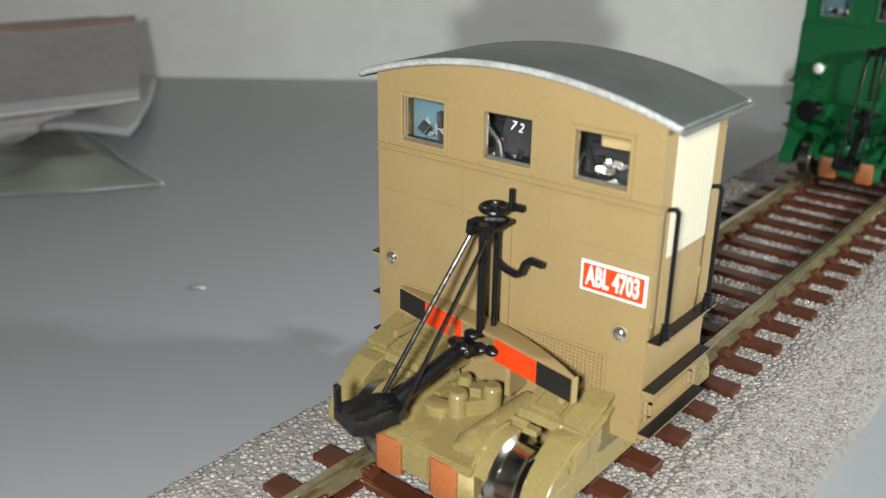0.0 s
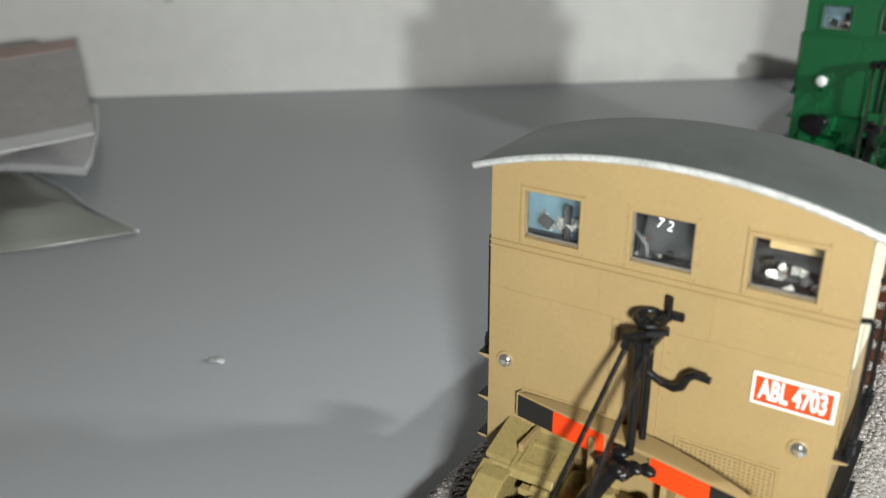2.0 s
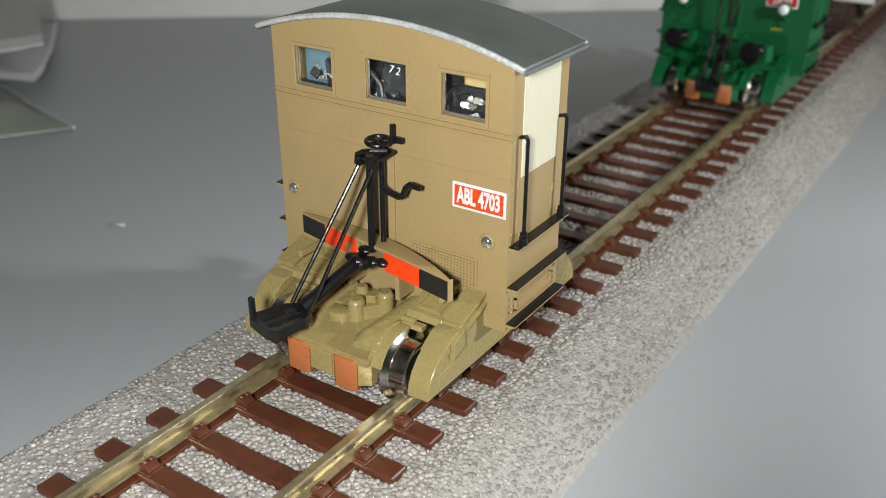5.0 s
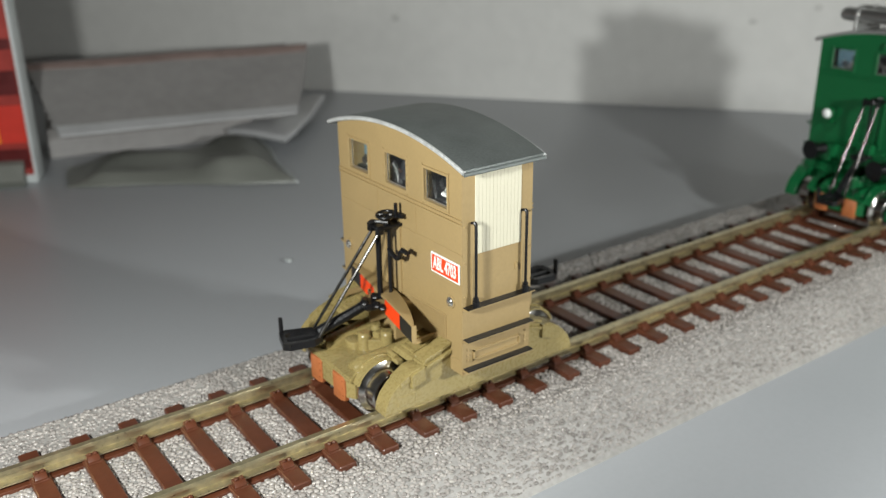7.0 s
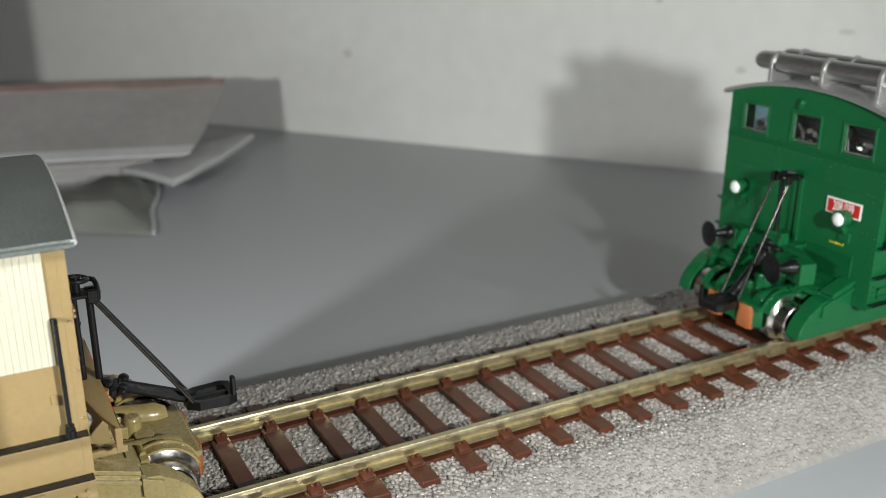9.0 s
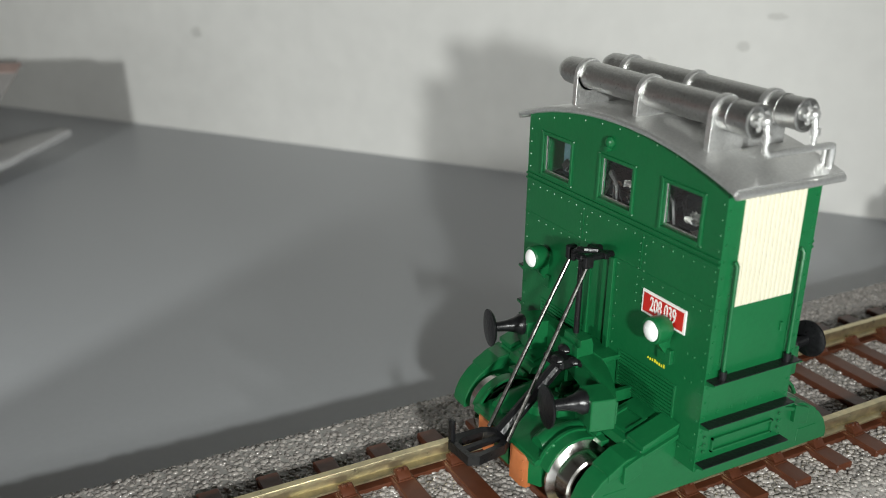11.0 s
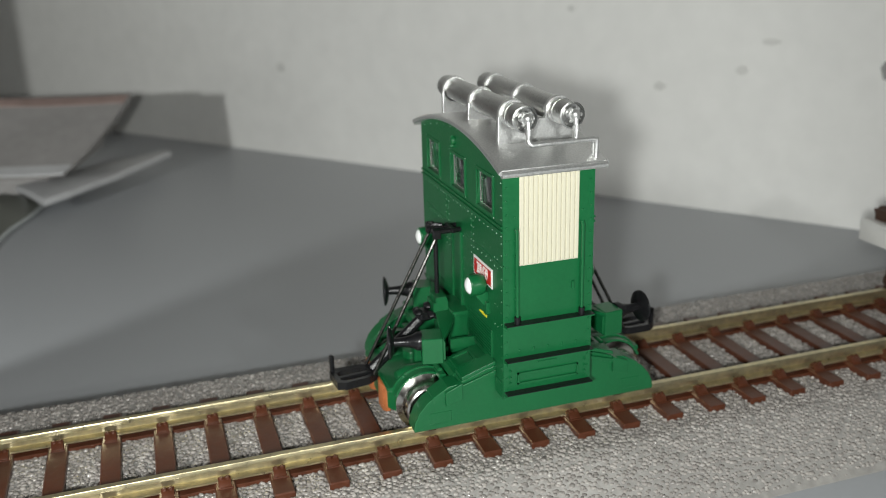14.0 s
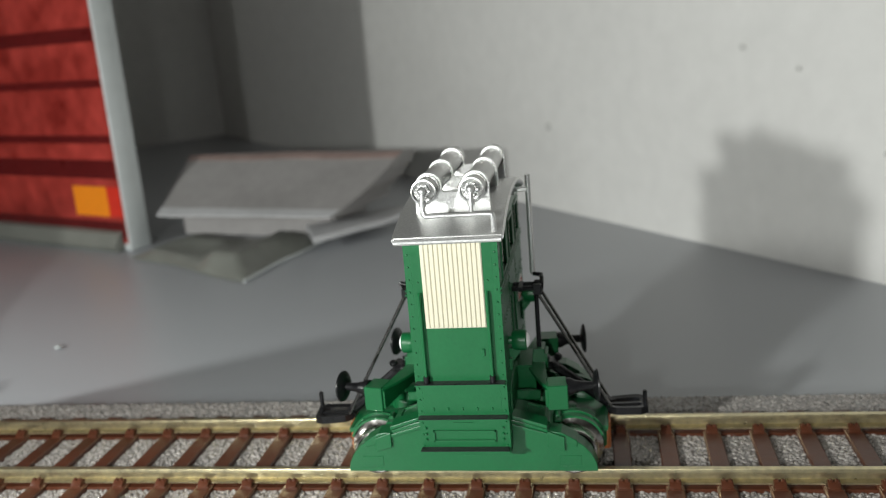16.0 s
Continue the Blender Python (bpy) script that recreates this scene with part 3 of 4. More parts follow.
        for a, b, mt in ((-12.65, -8.3, MATTBLACK), (-8.3, -2.5, RED), (2.5, 8.3, RED), (8.3, 12.65, MATTBLACK)):
            part("warning_panel", box(bmesh.new(), a, b, -0.12, 0.02, 12.1, 14.45), mt, beam, "orange-red painted panel" if mt is RED else "matt black painted panel", T)
        bm = bmesh.new()
        for sx in (-1, 1):
            box(bm, sx * 10.4 - 0.25, sx * 10.4 + 0.25, -D2 - 4.2, -D2 + 0.1, 10.2, 11.0, 0.05)
            box(bm, sx * 3.6 - 0.3, sx * 3.6 + 0.3, -D2 - 3.2, -D2 + 0.1, 8.0, 13.6, 0.05)
        box(bm, -4.2, 4.2, -D2 - 2.4, -D2 + 0.1, 12.9, 13.5, 0.06)
        part("beam_support", bm, TAN, L, m=M)
    low = 8.4 if not green else 4.9
    swing = 5 if green else (-17 if front else 0)
    T = M @ Matrix.Translation((0, y - (5.2 if green and front else 4.6), 0)) @ Matrix.Rotation(radians(swing), 4, "Z")
    # coupling: shaft, loop and upright tongue
    bm = bmesh.new()
    cyl(bm, (0, -0.6, 13.2 - (0 if not green else 0.6)), (0, -8.6, low + 1.2), 0.75, 0.85, 10)
    box(bm, -1.5, 1.5, -1.6, 0.6, 12.3, 13.5, 0.35)
    for dx, dy, dz in ((1.3, 0.2, 13.2), (-1.4, -0.9, 13.0), (0.6, -1.5, 13.6), (2.2, 0.9, 13.1), (-0.5, 0.4, 13.9)):
        ball(bm, (dx, dy, dz), 0.75, (1.2, 0.9, 0.7), 8)
    cpl = part("coupling", bm, BLACK, L, "black loop coupling", T)
    bm = bmesh.new()
    out = [(-1.2, -8.2), (-2.2, -9.6), (-2.5, -13.2), (-1.9, -14.3), (1.9, -14.3), (2.5, -13.2), (2.2, -9.6), (1.2, -8.2)]
    inn = [(x * 0.64, -11.2 + (v + 11.2) * 0.74) for x, v in out]
    lo = [bm.verts.new((x, v, low)) for x, v in out]
    hi = [bm.verts.new((x, v, low + 1.15)) for x, v in out]
    lo2 = [bm.verts.new((x, v, low)) for x, v in inn]
    hi2 = [bm.verts.new((x, v, low + 1.0)) for x, v in inn]
    for i in range(8):
        j = (i + 1) % 8
        bm.faces.new((lo[i], lo[j], hi[j], hi[i]))
        bm.faces.new((hi[i], hi[j], hi2[j], hi2[i]))
        bm.faces.new((hi2[i], hi2[j], lo2[j], lo2[i]))
        bm.faces.new((lo2[i], lo2[j], lo[j], lo[i]))
    bmesh.ops.recalc_face_normals(bm, faces=bm.faces)
    box(bm, -0.4, 0.4, -14.0, -8.6, low + 0.35, low + 0.95, 0.1)
    part("loop", bm, BLACK, cpl, m=T, smooth=20)
    part("tongue", box(bmesh.new(), -2.2, -1.4, -14.2, -13.6, low + 1.0, low + 3.6, 0.15), BLACK, cpl, m=T)
    inv = T.inverted() @ M
    for sx in (-1, 1):
        a = inv @ Vector((mid + sx * lug, y - 3.6, 24.8))
        part("tie_rod", cyl(bmesh.new(), a, (sx * 1.75, -8.9, low + 1.2), 0.25, n=10), WIRE, cpl, "thin shiny black tie rod", T)
    # deck casting over the wheels
    bm = bmesh.new()
    prism(bm, [(-19.2, 4.9), (-19.2, 5.45), (-18.9, 5.6), (-D2 + 0.2, 6.5), (-D2 + 0.2, 4.5)], "x", -6.5, 6.5)
    prism(bm, [(-5.6, -16.4), (-5.6, -18.6), (-5.1, -19.0), (5.1, -19.0), (6.4, -18.2), (6.4, -16.4)], "z", 1.9, 4.95, 0.06)
    box(bm, -1.5, 1.5, -19.3, -18.9, 2.2, 4.9, 0.06)
    box(bm, -6.3, 6.3, -19.3, -18.6, 5.2, 5.5, 0.05)
    deck = part("deck", bm, frame_paint, L, "deck casting with pots and covers", M, smooth=20)
    for sx in (-1, 1):
        bm = bmesh.new()
        a, b = sorted((sx * 6.4, sx * 11.2))
        prism(bm, [(-D2 + 0.2, 10.1), (-7.5, 9.7), (-11.2, 8.6), (-11.6, 7.9), (-D2 + 0.2, 6.4)], "x", a, b, 0.06)
        cover = part("deck_cover", bm, frame_paint, deck, m=M, smooth=15)
        # raised rim round a sunk panel on the cover's slope
        bm = bmesh.new()
        a, b = sorted((sx * 7.1, sx * 10.5))
        for p, q in ((7.6, 8.0), (10.2, 10.6)):
            prism(bm, [(-p, 9.95 - (p - 7.5) * 0.3), (-q, 9.95 - (q - 7.5) * 0.3), (-q, 9.3 - (q - 7.5) * 0.3), (-p, 9.3 - (p - 7.5) * 0.3)], "x", a, b)
        for p, q in ((a, a + 0.4), (b - 0.4, b)):
            prism(bm, [(-8.0, 9.8), (-10.2, 9.14), (-10.2, 8.6), (-8.0, 9.2)], "x", p, q)
        part("panel_rim", bm, frame_paint, cover, m=M, smooth=15)
        # arched wheel guard with its lip and hinge
        bm = bmesh.new()
        arc2 = [(-14.3 - 4.55 * math.cos(a2), 3.3 + 4.55 * math.sin(a2)) for a2 in np.linspace(0.35, 2.8, 16)]
        arc3 = [(-14.3 - 4.25 * math.cos(a2), 3.3 + 4.25 * math.sin(a2)) for a2 in np.linspace(2.8, 0.35, 16)]
        a, b = sorted((sx * 6.2, sx * 7.9))
        prism(bm, arc2 + arc3, "x", a, b)
        lip2 = [(-14.3 - 4.8 * math.cos(a2), 3.3 + 4.8 * math.sin(a2)) for a2 in np.linspace(0.35, 2.8, 16)]
        a, b = sorted((sx * 6.2, sx * 6.55))
        prism(bm, lip2 + arc3, "x", a, b)
        guard = part("wheel_guard", bm, frame_paint, deck, m=M, smooth=20)
        bm = bmesh.new()
        box(bm, min(sx * 6.6, sx * 9.4), max(sx * 6.6, sx * 9.4), -12.7, -11.7, 7.1, 7.8, 0.08)
        cyl(bm, (sx * 6.4, -12.2, 7.9), (sx * 8.2, -12.2, 7.9), 0.35, n=10)
        ball(bm, (sx * 6.5, -16.9, 6.9), 0.4, n=8)
        ball(bm, (sx * 6.5, -17.6, 6.2), 0.3, n=8)
        part("hinge", bm, frame_paint, guard, m=M)
        # long casing with a rounded back beside the guard
        bm = bmesh.new()
        ribs = []
        for q in np.linspace(0, 1, 9):
            yy = -17.4 + 9.9 * q
            w = 1.65 * (0.66 if q == 0 else 1.0)
            h = (1.3 if q == 0 else 1.85) + 0.9 * q
            cx = sx * (4.25 + 0.9 * q)
            ribs.append([bm.verts.new((cx + w * math.cos(a2), yy, 5.4 + h * math.sin(a2) ** 0.7)) for a2 in np.linspace(0, math.pi, 11)])
        for ra, rb in zip(ribs, ribs[1:]):
            for c0 in range(10):
                bm.faces.new((ra[c0], ra[c0 + 1], rb[c0 + 1], rb[c0]))
        bm.faces.new(ribs[0])
        bm.faces.new(ribs[-1])
        bmesh.ops.recalc_face_normals(bm, faces=bm.faces)
        part("casing", bm, frame_paint, deck, "long rounded casing", M, smooth=30)
    # pots: a low one with a flat oval face, and two taller ones standing in a stepped block
    bm = bmesh.new()
    oval = [(-1.9 + 1.45 * math.cos(a2), -13.7 + 0.95 * math.sin(a2)) for a2 in np.linspace(math.pi, 2 * math.pi, 10)]
    prism(bm, oval + [(-0.45, -12.4), (-3.35, -12.4)], "z", 5.5, 7.0, 0.18)
    part("pot_base", bm, frame_paint, deck, m=M, smooth=30)
    for x, yy, r, h in ((0.0, -12.6, 1.05, 2.7), (2.3, -10.0, 1.0, 3.1), (-1.5, -9.6, 0.8, 2.6)):
        part("pot", lathe(bmesh.new(), [(0.02, h), (r * 0.7, h), (r * 0.86, h - 0.1), (r * 0.9, h - 0.3), (r, h - 0.45), (r, -0.5)], (x, yy, 6.0), (0, 0, 1), 18), frame_paint, deck, m=M, smooth=30)
    bm = bmesh.new()
    prism(bm, [(-0.6, -12.6), (1.1, -12.6), (2.6, -10.6), (2.6, -8.8), (-2.6, -8.8), (-2.6, -10.4), (-1.0, -10.9)], "z", 5.6, 7.7, 0.1)
    prism(bm, [(-3.9, -12.2), (-2.6, -12.2), (-2.3, -9.4), (-3.7, -9.4)], "z", 5.6, 7.1, 0.1)
    prism(bm, [(0.5, -11.4), (1.6, -11.0), (1.5, -9.2), (0.2, -9.4)], "z", 5.6, 8.6, 0.12)
    part("pot_block", bm, frame_paint, deck, m=M, smooth=20)
    if green:
        # stepped foot under the pillar, its shelf and the stays down to the deck
        bm = bmesh.new()
        prism(bm, [(y - 4.6, 12.4), (y - 2.4, 12.4), (y - 2.4, 14.9), (y - 2.7, 15.7), (y - 4.2, 15.7), (y - 4.2, 14.9), (y - 4.6, 14.9)], "x", -1.6, 1.6, 0.06)
        foot = part("pillar_foot", bm, GREEN, L, "stepped green pillar foot", M, smooth=20)
        part("shelf", box(bmesh.new(), -3.4, 3.4, y - 2.38, y + 0.1, 13.3, 13.9, 0.06), GREEN, foot, m=M, smooth=20)
        for x in (-5.6, -2.6, 2.6, 5.6):
            near = abs(x) < 4
            part("stay", box(bmesh.new(), x - 0.3, x + 0.3, y - (2.8 if near else 3.6), y + 0.1, 7.6 if near else 9.6, 13.28 if near else 11.0, 0.05), GREEN, foot, m=M, smooth=20)
        for x in (-11.6 if front else -10.7, 10.7):
            bm = bmesh.new()
            prism(bm, [(y + 0.1, 19.4), (y - 1.5, 19.4), (y - 1.5, 18.9), (y + 0.1, 16.9)], "x", x - 0.3, x + 0.3)
            box(bm, x - 1.0, x + 1.0, y - 0.45, y + 0.1, 16.6, 18.2, 0.06)
            part("lamp_bracket", bm, GREEN, L, m=M, smooth=20)
    for x0 in (-5.1, 1.8):
        bm = bmesh.new()
        prism(bm, [(x0, -18.6), (x0, -19.2), (x0 + 0.5, -19.6), (x0 + 2.7, -19.6), (x0 + 3.3, -19.2), (x0 + 3.3, -18.6)], "z", 1.3, 5.35, 0.08)
        for zz in (2.2, 3.4, 4.6):
            ball(bm, (x0 + 2.95, -19.5, zz), 0.14, n=6)
        part("sand_box", bm, ORANGE, L, "orange-brown end block", M)


def locomotive(style, yc, label, front_turn, rear_turn):
    green = style == "green"
    paint, frame_paint = (GREEN, GREEN) if green else (TAN, OLIVE)
    L = thing("model_locomotive", label, "locomotive", "model locomotives on the track", (0.25, yc, 0))
    for M, turn, front in ((Matrix.Identity(4), front_turn, True), (HALF, rear_turn, False)):
        loco_end(L, style, M, turn, front)
    # sides
    for sx in (-1, 1):
        M = Matrix.Identity(4) if sx == 1 else Matrix.Translation((W2 - FAR_W2 if green else 0, 0, 0)) @ HALF
        x = W2
        bm = bmesh.new()
        box(bm, x - 0.85, x, -D2 + 0.86, D2 - 0.86, CAB_LOW, arch(x - 0.4, 39.7))
        side = part("cab_side_wall", bm, paint, L, m=M)
        bm = bmesh.new()
        # doorway seams and strips
        for yy in (-4.5, 4.45):
            box(bm, x - 0.05, x + 0.1, yy - 0.09, yy + 0.09, 17.2, 24.6)
        box(bm, x - 0.05, x + 0.12, -D2 + 0.2, D2 - 0.2, 6.3, 6.6)
        box(bm, x - 0.05, x + 0.3, -4.3, 4.3, 8.3, 8.5)
        box(bm, x - 0.05, x + 0.3, -4.3, 4.3, 9.7, 9.9)
        box(bm, x - 0.05, x + 0.3, -4.3, -4.1, 8.3, 9.9)
        box(bm, x - 0.05, x + 0.3, 4.1, 4.3, 8.3, 9.9)
        box(bm, x - 0.05, x + 0.18, -2.6, 1.8, 5.2 + 1.2, 6.55)
        box(bm, x - 0.05, x + 0.25, 3.2, 3.6, 20.6, 21.6, 0.05)
        box(bm, x - 0.05, x + 0.14, -1.4, 1.3, 10.9, 11.05)
        part("panel_trim", bm, paint, side, m=M)
        n, y0, y1, gap = 13, -4.0, 4.1, 0.035 if green else 0.008
        shutter = part("shutter", box(bmesh.new(), x - 0.4, x + 0.02, y0, y1, 24.6, 36.4), CREAM, L, "cream ribbed roller shutter", M)
        for i in range(n):
            a = y0 + i * (y1 - y0) / n
            part("slat", box(bmesh.new(), x - 0.2, x + (0.2 if green else 0.1), a + gap, a + (y1 - y0) / n - gap, 24.65, 36.3, 0.11 if green else 0.03), CREAM, shutter, m=M)
        pts = []
        zs = np.arange(7.6, 36, 1.7) if green else np.arange(18.5, 29, 5.2)
        pts += [((x, yy, z), (1, 0, 0)) for yy in (-5.75, 5.75) for z in zs]
        if green:
            pts += [((x, yy, z), (1, 0, 0)) for yy in (-4.6, 4.6) for z in (18.5, 20.2, 21.8, 24, 26, 28, 31)]
            pts += [((x, yy, z), (1, 0, 0)) for yy in (-4, -2, 0, 2, 4) for z in (13.1, 12.9)]
        pts += [((x + 0.2, yy, z), (1, 0, 0)) for yy in (-5.3, 5.3) for z in (8.6, 9.4, 10.3)]
        part("rivets", rivets(bmesh.new(), pts, 0.2, 0.17), paint, side, "rows of tiny rivet heads", M)
        for z in (17.0, 12.0, 7.3):
            bm = bmesh.new()
            prism(bm, [(x - 0.1, z), (x + 1.25, z), (x + 1.25, z - 0.14), (x - 0.1, z - 0.5)], "y", -D2 + 0.1, D2 - 0.1)
            st = part("step", bm, paint, L, "narrow side step", M)
            part("tread", box(bmesh.new(), x - 0.1, x + 1.27, -D2 + 0.14, D2 - 0.14, z - 0.02, z + 0.12, 0.04), BLACK, st, "black step tread", M)
        for yy in (-4.5, 4.45):
            bm = bmesh.new()
            rail_m = BLACK if not green else GREEN
            r = 0.22 if not green else 0.2
            xo = x + (0.95 if not green else 0.6)
            tube(bm, [(x - 0.1, yy, 29.3), (xo - 0.25, yy, 29.5), (xo, yy, 29.2), (xo, yy, 17.2)], r)
            if not green:
                cyl(bm, (xo, yy, 17.1), (xo, yy, 18.0), 0.5)
                cyl(bm, (xo, yy, 18.2), (xo, yy, 18.5), 0.42)
            hr = part("handrail", bm, rail_m, L, "black wire handrail" if not green else "green moulded handrail", M)
            if green:
                part("foot", cyl(bmesh.new(), (xo, yy, 17.1), (xo, yy, 18.0), 0.4), BLACK, hr, "black handrail foot", M)
        bm = bmesh.new()
        prism(bm, skirt_outline(), "x", 10.9, 13.6, 0.1)
        prism(bm, [(-15.0, 5.9), (-11.3, 7.1), (-11.3, 8.3), (-12.9, 8.1), (-15.0, 6.85)], "x", 10.8, 13.75, 0.12)
        prism(bm, [(15.0, 5.9), (11.3, 7.1), (11.3, 8.3), (12.9, 8.1), (15.0, 6.85)], "x", 10.8, 13.75, 0.12)
        for s2 in (-1, 1):
            prism(bm, [(s2 * 6.3, 10.75), (s2 * 11.0, 9.25), (s2 * 11.0, 8.75), (s2 * 6.3, 10.25)], "x", 11.2, 13.9, 0.06)
            prism(bm, [(s2 * 6.3, 9.5), (s2 * 11.3, 8.0), (s2 * 11.3, 7.5), (s2 * 6.3, 9.0)], "x", 13.4, 14.0, 0.06)
            prism(bm, [(s2 * 11.0, 6.2), (s2 * 13.3, 5.5), (s2 * 13.3, 7.55), (s2 * 11.0, 8.45)], "x", 13.0, 14.15, 0.08)
            box(bm, 13.5, 13.66, s2 * 14.0 - 1.5, s2 * 14.0 + 1.5, 3.0, 4.6, 0.05)
        box(bm, 13.5, 13.7, -5.6, 5.8, 5.5, 5.72, 0.04)
        box(bm, 13.5, 13.68, -1.2, 3.4, 4.7, 4.86, 0.04)
        part("side_frame", bm, frame_paint, L, "smooth rounded side frame over the wheels", M, smooth=22)
    # cab floor and belly
    part("belly", box(bmesh.new(), -10.9, 10.9, -D2 - 0.2, D2 + 0.2, 1.6, 6.4, 0.2), frame_paint, L, "underframe between the wheels")
    part("cab_floor", box(bmesh.new(), -W2 + 0.9, W2 - 0.9, -D2 + 0.9, D2 - 0.9, CAB_LOW, 12.0), DARK, L, "dark cab floor and ballast weight")
    # wheels
    for yy in (-14.3, 14.3):
        ax = part("axle", cyl(bmesh.new(), (-8.2, yy, 3.35), (8.2, yy, 3.35), 0.9), DARKSTEEL, L, "blackened axle")
        for sx in (-1, 1):
            bm = bmesh.new()
            lathe(bm, [(0.02, 7.2), (3.3, 7.2), (4.15, 7.4), (4.2, 7.75), (3.6, 8.1), (3.4, 8.3), (3.3, 10.2), (3.05, 10.35), (2.75, 10.25), (2.6, 9.8), (0.02, 9.8)], (0, yy, 3.35), (sx, 0, 0), 40)
            part("wheel", bm, STEEL, ax, "bright steel flanged wheel")
        for sx in (-1, 1):
            part("hub", lathe(bmesh.new(), [(0.02, 10.4), (0.8, 10.4), (1.1, 10.05), (2.6, 9.9), (2.6, 9.7)], (0, yy, 3.35), (sx, 0, 0), 24), DARKSTEEL, ax, "blackened wheel hub")
    # roof
    bm = bmesh.new()
    xs = np.linspace(-17.95, 17.95, 33)
    lo_hi = [[(x, arch(x, 39.72)) for x in xs], [(x, arch(x, 40.42)) for x in xs[::-1]]]
    prism(bm, lo_hi[0] + lo_hi[1], "y", -D2 - 0.75, D2 + 0.75, 0.08)
    roof = part("roof", bm, ROOF if not green else SILVER, L, "arched aluminium-grey roof" if not green else "arched silver roof", smooth=25)
    for sx in (-1, 1):
        tube(bm := bmesh.new(), [(sx * 18.05, -D2 - 0.75, arch(17.95, 39.85)), (sx * 18.05, D2 + 0.75, arch(17.95, 39.85))], 0.42 if green else 0.3, 10)
        part("gutter", bm, SILVER if green else ROOF, roof, "rounded silver roof edge" if green else "")
        if green:
            tube(bm := bmesh.new(), [(sx * 17.05, -D2 - 0.7, arch(17.3, 40.2)), (sx * 17.05, D2 + 0.7, arch(17.3, 40.2))], 0.2, 8)
            part("rain_strip", bm, SILVER, roof)
    for s2 in (-1, 1):
        bm = bmesh.new()
        ys = s2 * (D2 + 0.75)
        tube(bm, [(x, ys, arch(x, 40.05)) for x in xs], 0.34, 8)
        part("roof_edge", bm, SILVER if green else RIM, roof, "worn bright silver roof rim")
    # interior
    bm = bmesh.new()
    box(bm, -15.4, 15.4, -3.6, 3.6, 12.0, 30.2, 0.3)
    for x, yy, w, h in ((-4.5, 1.2, 2.4, 3.2), (1.5, 0.8, 3.6, 3.8), (9.5, 0.6, 3.6, 3.0)):
        box(bm, x - w, x + w, yy - 2.2, yy + 2.0, 29.0, 30.0 + h, 0.4)
    inside = part("interior_block", bm, DARK, L, "dark motor and circuit parts inside the cab")
    # added sheet across the cab, darkens what shows through the windows
    part("darkening_sheet", box(bmesh.new(), -W2 + 0.9, W2 - 0.9, -0.3, 0.3, 29.0, 37.4), DARK, inside, "added dark sheet darkening the view into the cab")
    bm = bmesh.new()
    r = random.Random(3)
    for c, many in zip(WINDOWS, (20, 14, 12)):
        for i in range(many):
            p = (c + r.uniform(-2.7, 2.7), (-1, 1)[i % 2] * r.uniform(2.4, 4.4), r.uniform(30.2, 32.6))
            ball(bm, p, r.uniform(0.2, 0.55), (r.uniform(0.7, 1.7), r.uniform(0.7, 1.2), r.uniform(0.5, 1)), 7)
    for v in bm.verts:
        v.co += noise.noise_vector(v.co * 2.6) * 0.55
    part("solder_joint", bm, SOLDER, inside, "shiny soldered metal parts", smooth=20)
    bm = bmesh.new()
    for i in range(16):
        a = Vector((r.uniform(-13, 13), (-1, 1)[i % 2] * r.uniform(2.6, 4.4), 30.0))
        b = a + Vector((r.uniform(-4, 4), r.uniform(-0.6, 0.6), 0.4))
        tube(bm, [a, (a * 2 + b) / 3 + Vector((0, 0, r.uniform(1.5, 3.6))), (a + b * 2) / 3 + Vector((0, 0, r.uniform(1.5, 3.6))), b], 0.26, 6)
    part("cable", bm, MATTBLACK, inside, "thin dark cables")
    for i in range(18):
        w, d, h = r.uniform(0.5, 1.5), r.uniform(0.2, 0.6), r.uniform(0.4, 1.3)
        at = Matrix.Translation((r.choice(WINDOWS) + r.uniform(-2.5, 2.5), (-1, 1)[i % 2] * r.uniform(2.6, 4.2), r.uniform(30.6, 32.4)))
        tilt = Matrix.Rotation(r.uniform(-0.7, 0.7), 4, "X") @ Matrix.Rotation(r.uniform(-0.5, 0.5), 4, "Y")
        part("component", box(bmesh.new(), -w / 2, w / 2, -d / 2, d / 2, -h / 2, h / 2, 0.06), r.choice((DARK, MATTBLACK, SOLDER, DARK, WOODBROWN)), inside, m=at @ tilt)
    for yy in (-2.3, 2.3):
        part("inner_panel", box(bmesh.new(), -14.6, -7.8, yy - 0.2, yy + 0.2, 29.6, 37.2, 0.1), BLUEGREY, inside, "blue-grey inner panel")
    if green:
        greens(L, roof)
    else:
        part("inner_panel", box(bmesh.new(), 8.3, 13.6, -2.7, -2.3, 33.2, 36.6, 0.1), TAN, inside, "tan inner panel")
        lettering("7 2", 1.25, 0.02, Matrix.Translation((-0.5, -3.4, 33.6)) @ Matrix.Rotation(radians(70), 4, "X") @ Matrix.Rotation(radians(-6), 4, "Z"), WHITE, inside, label="white marking on a dark chip")
        part("chip", box(bmesh.new(), -2.6, 3.2, -0.3, 0.3, -2.2, 2.2, 0.1), DARK, inside, "black circuit chip", Matrix.Translation((0.2, -2.95, 33.0)) @ Matrix.Rotation(radians(-20), 4, "X"))
    return L


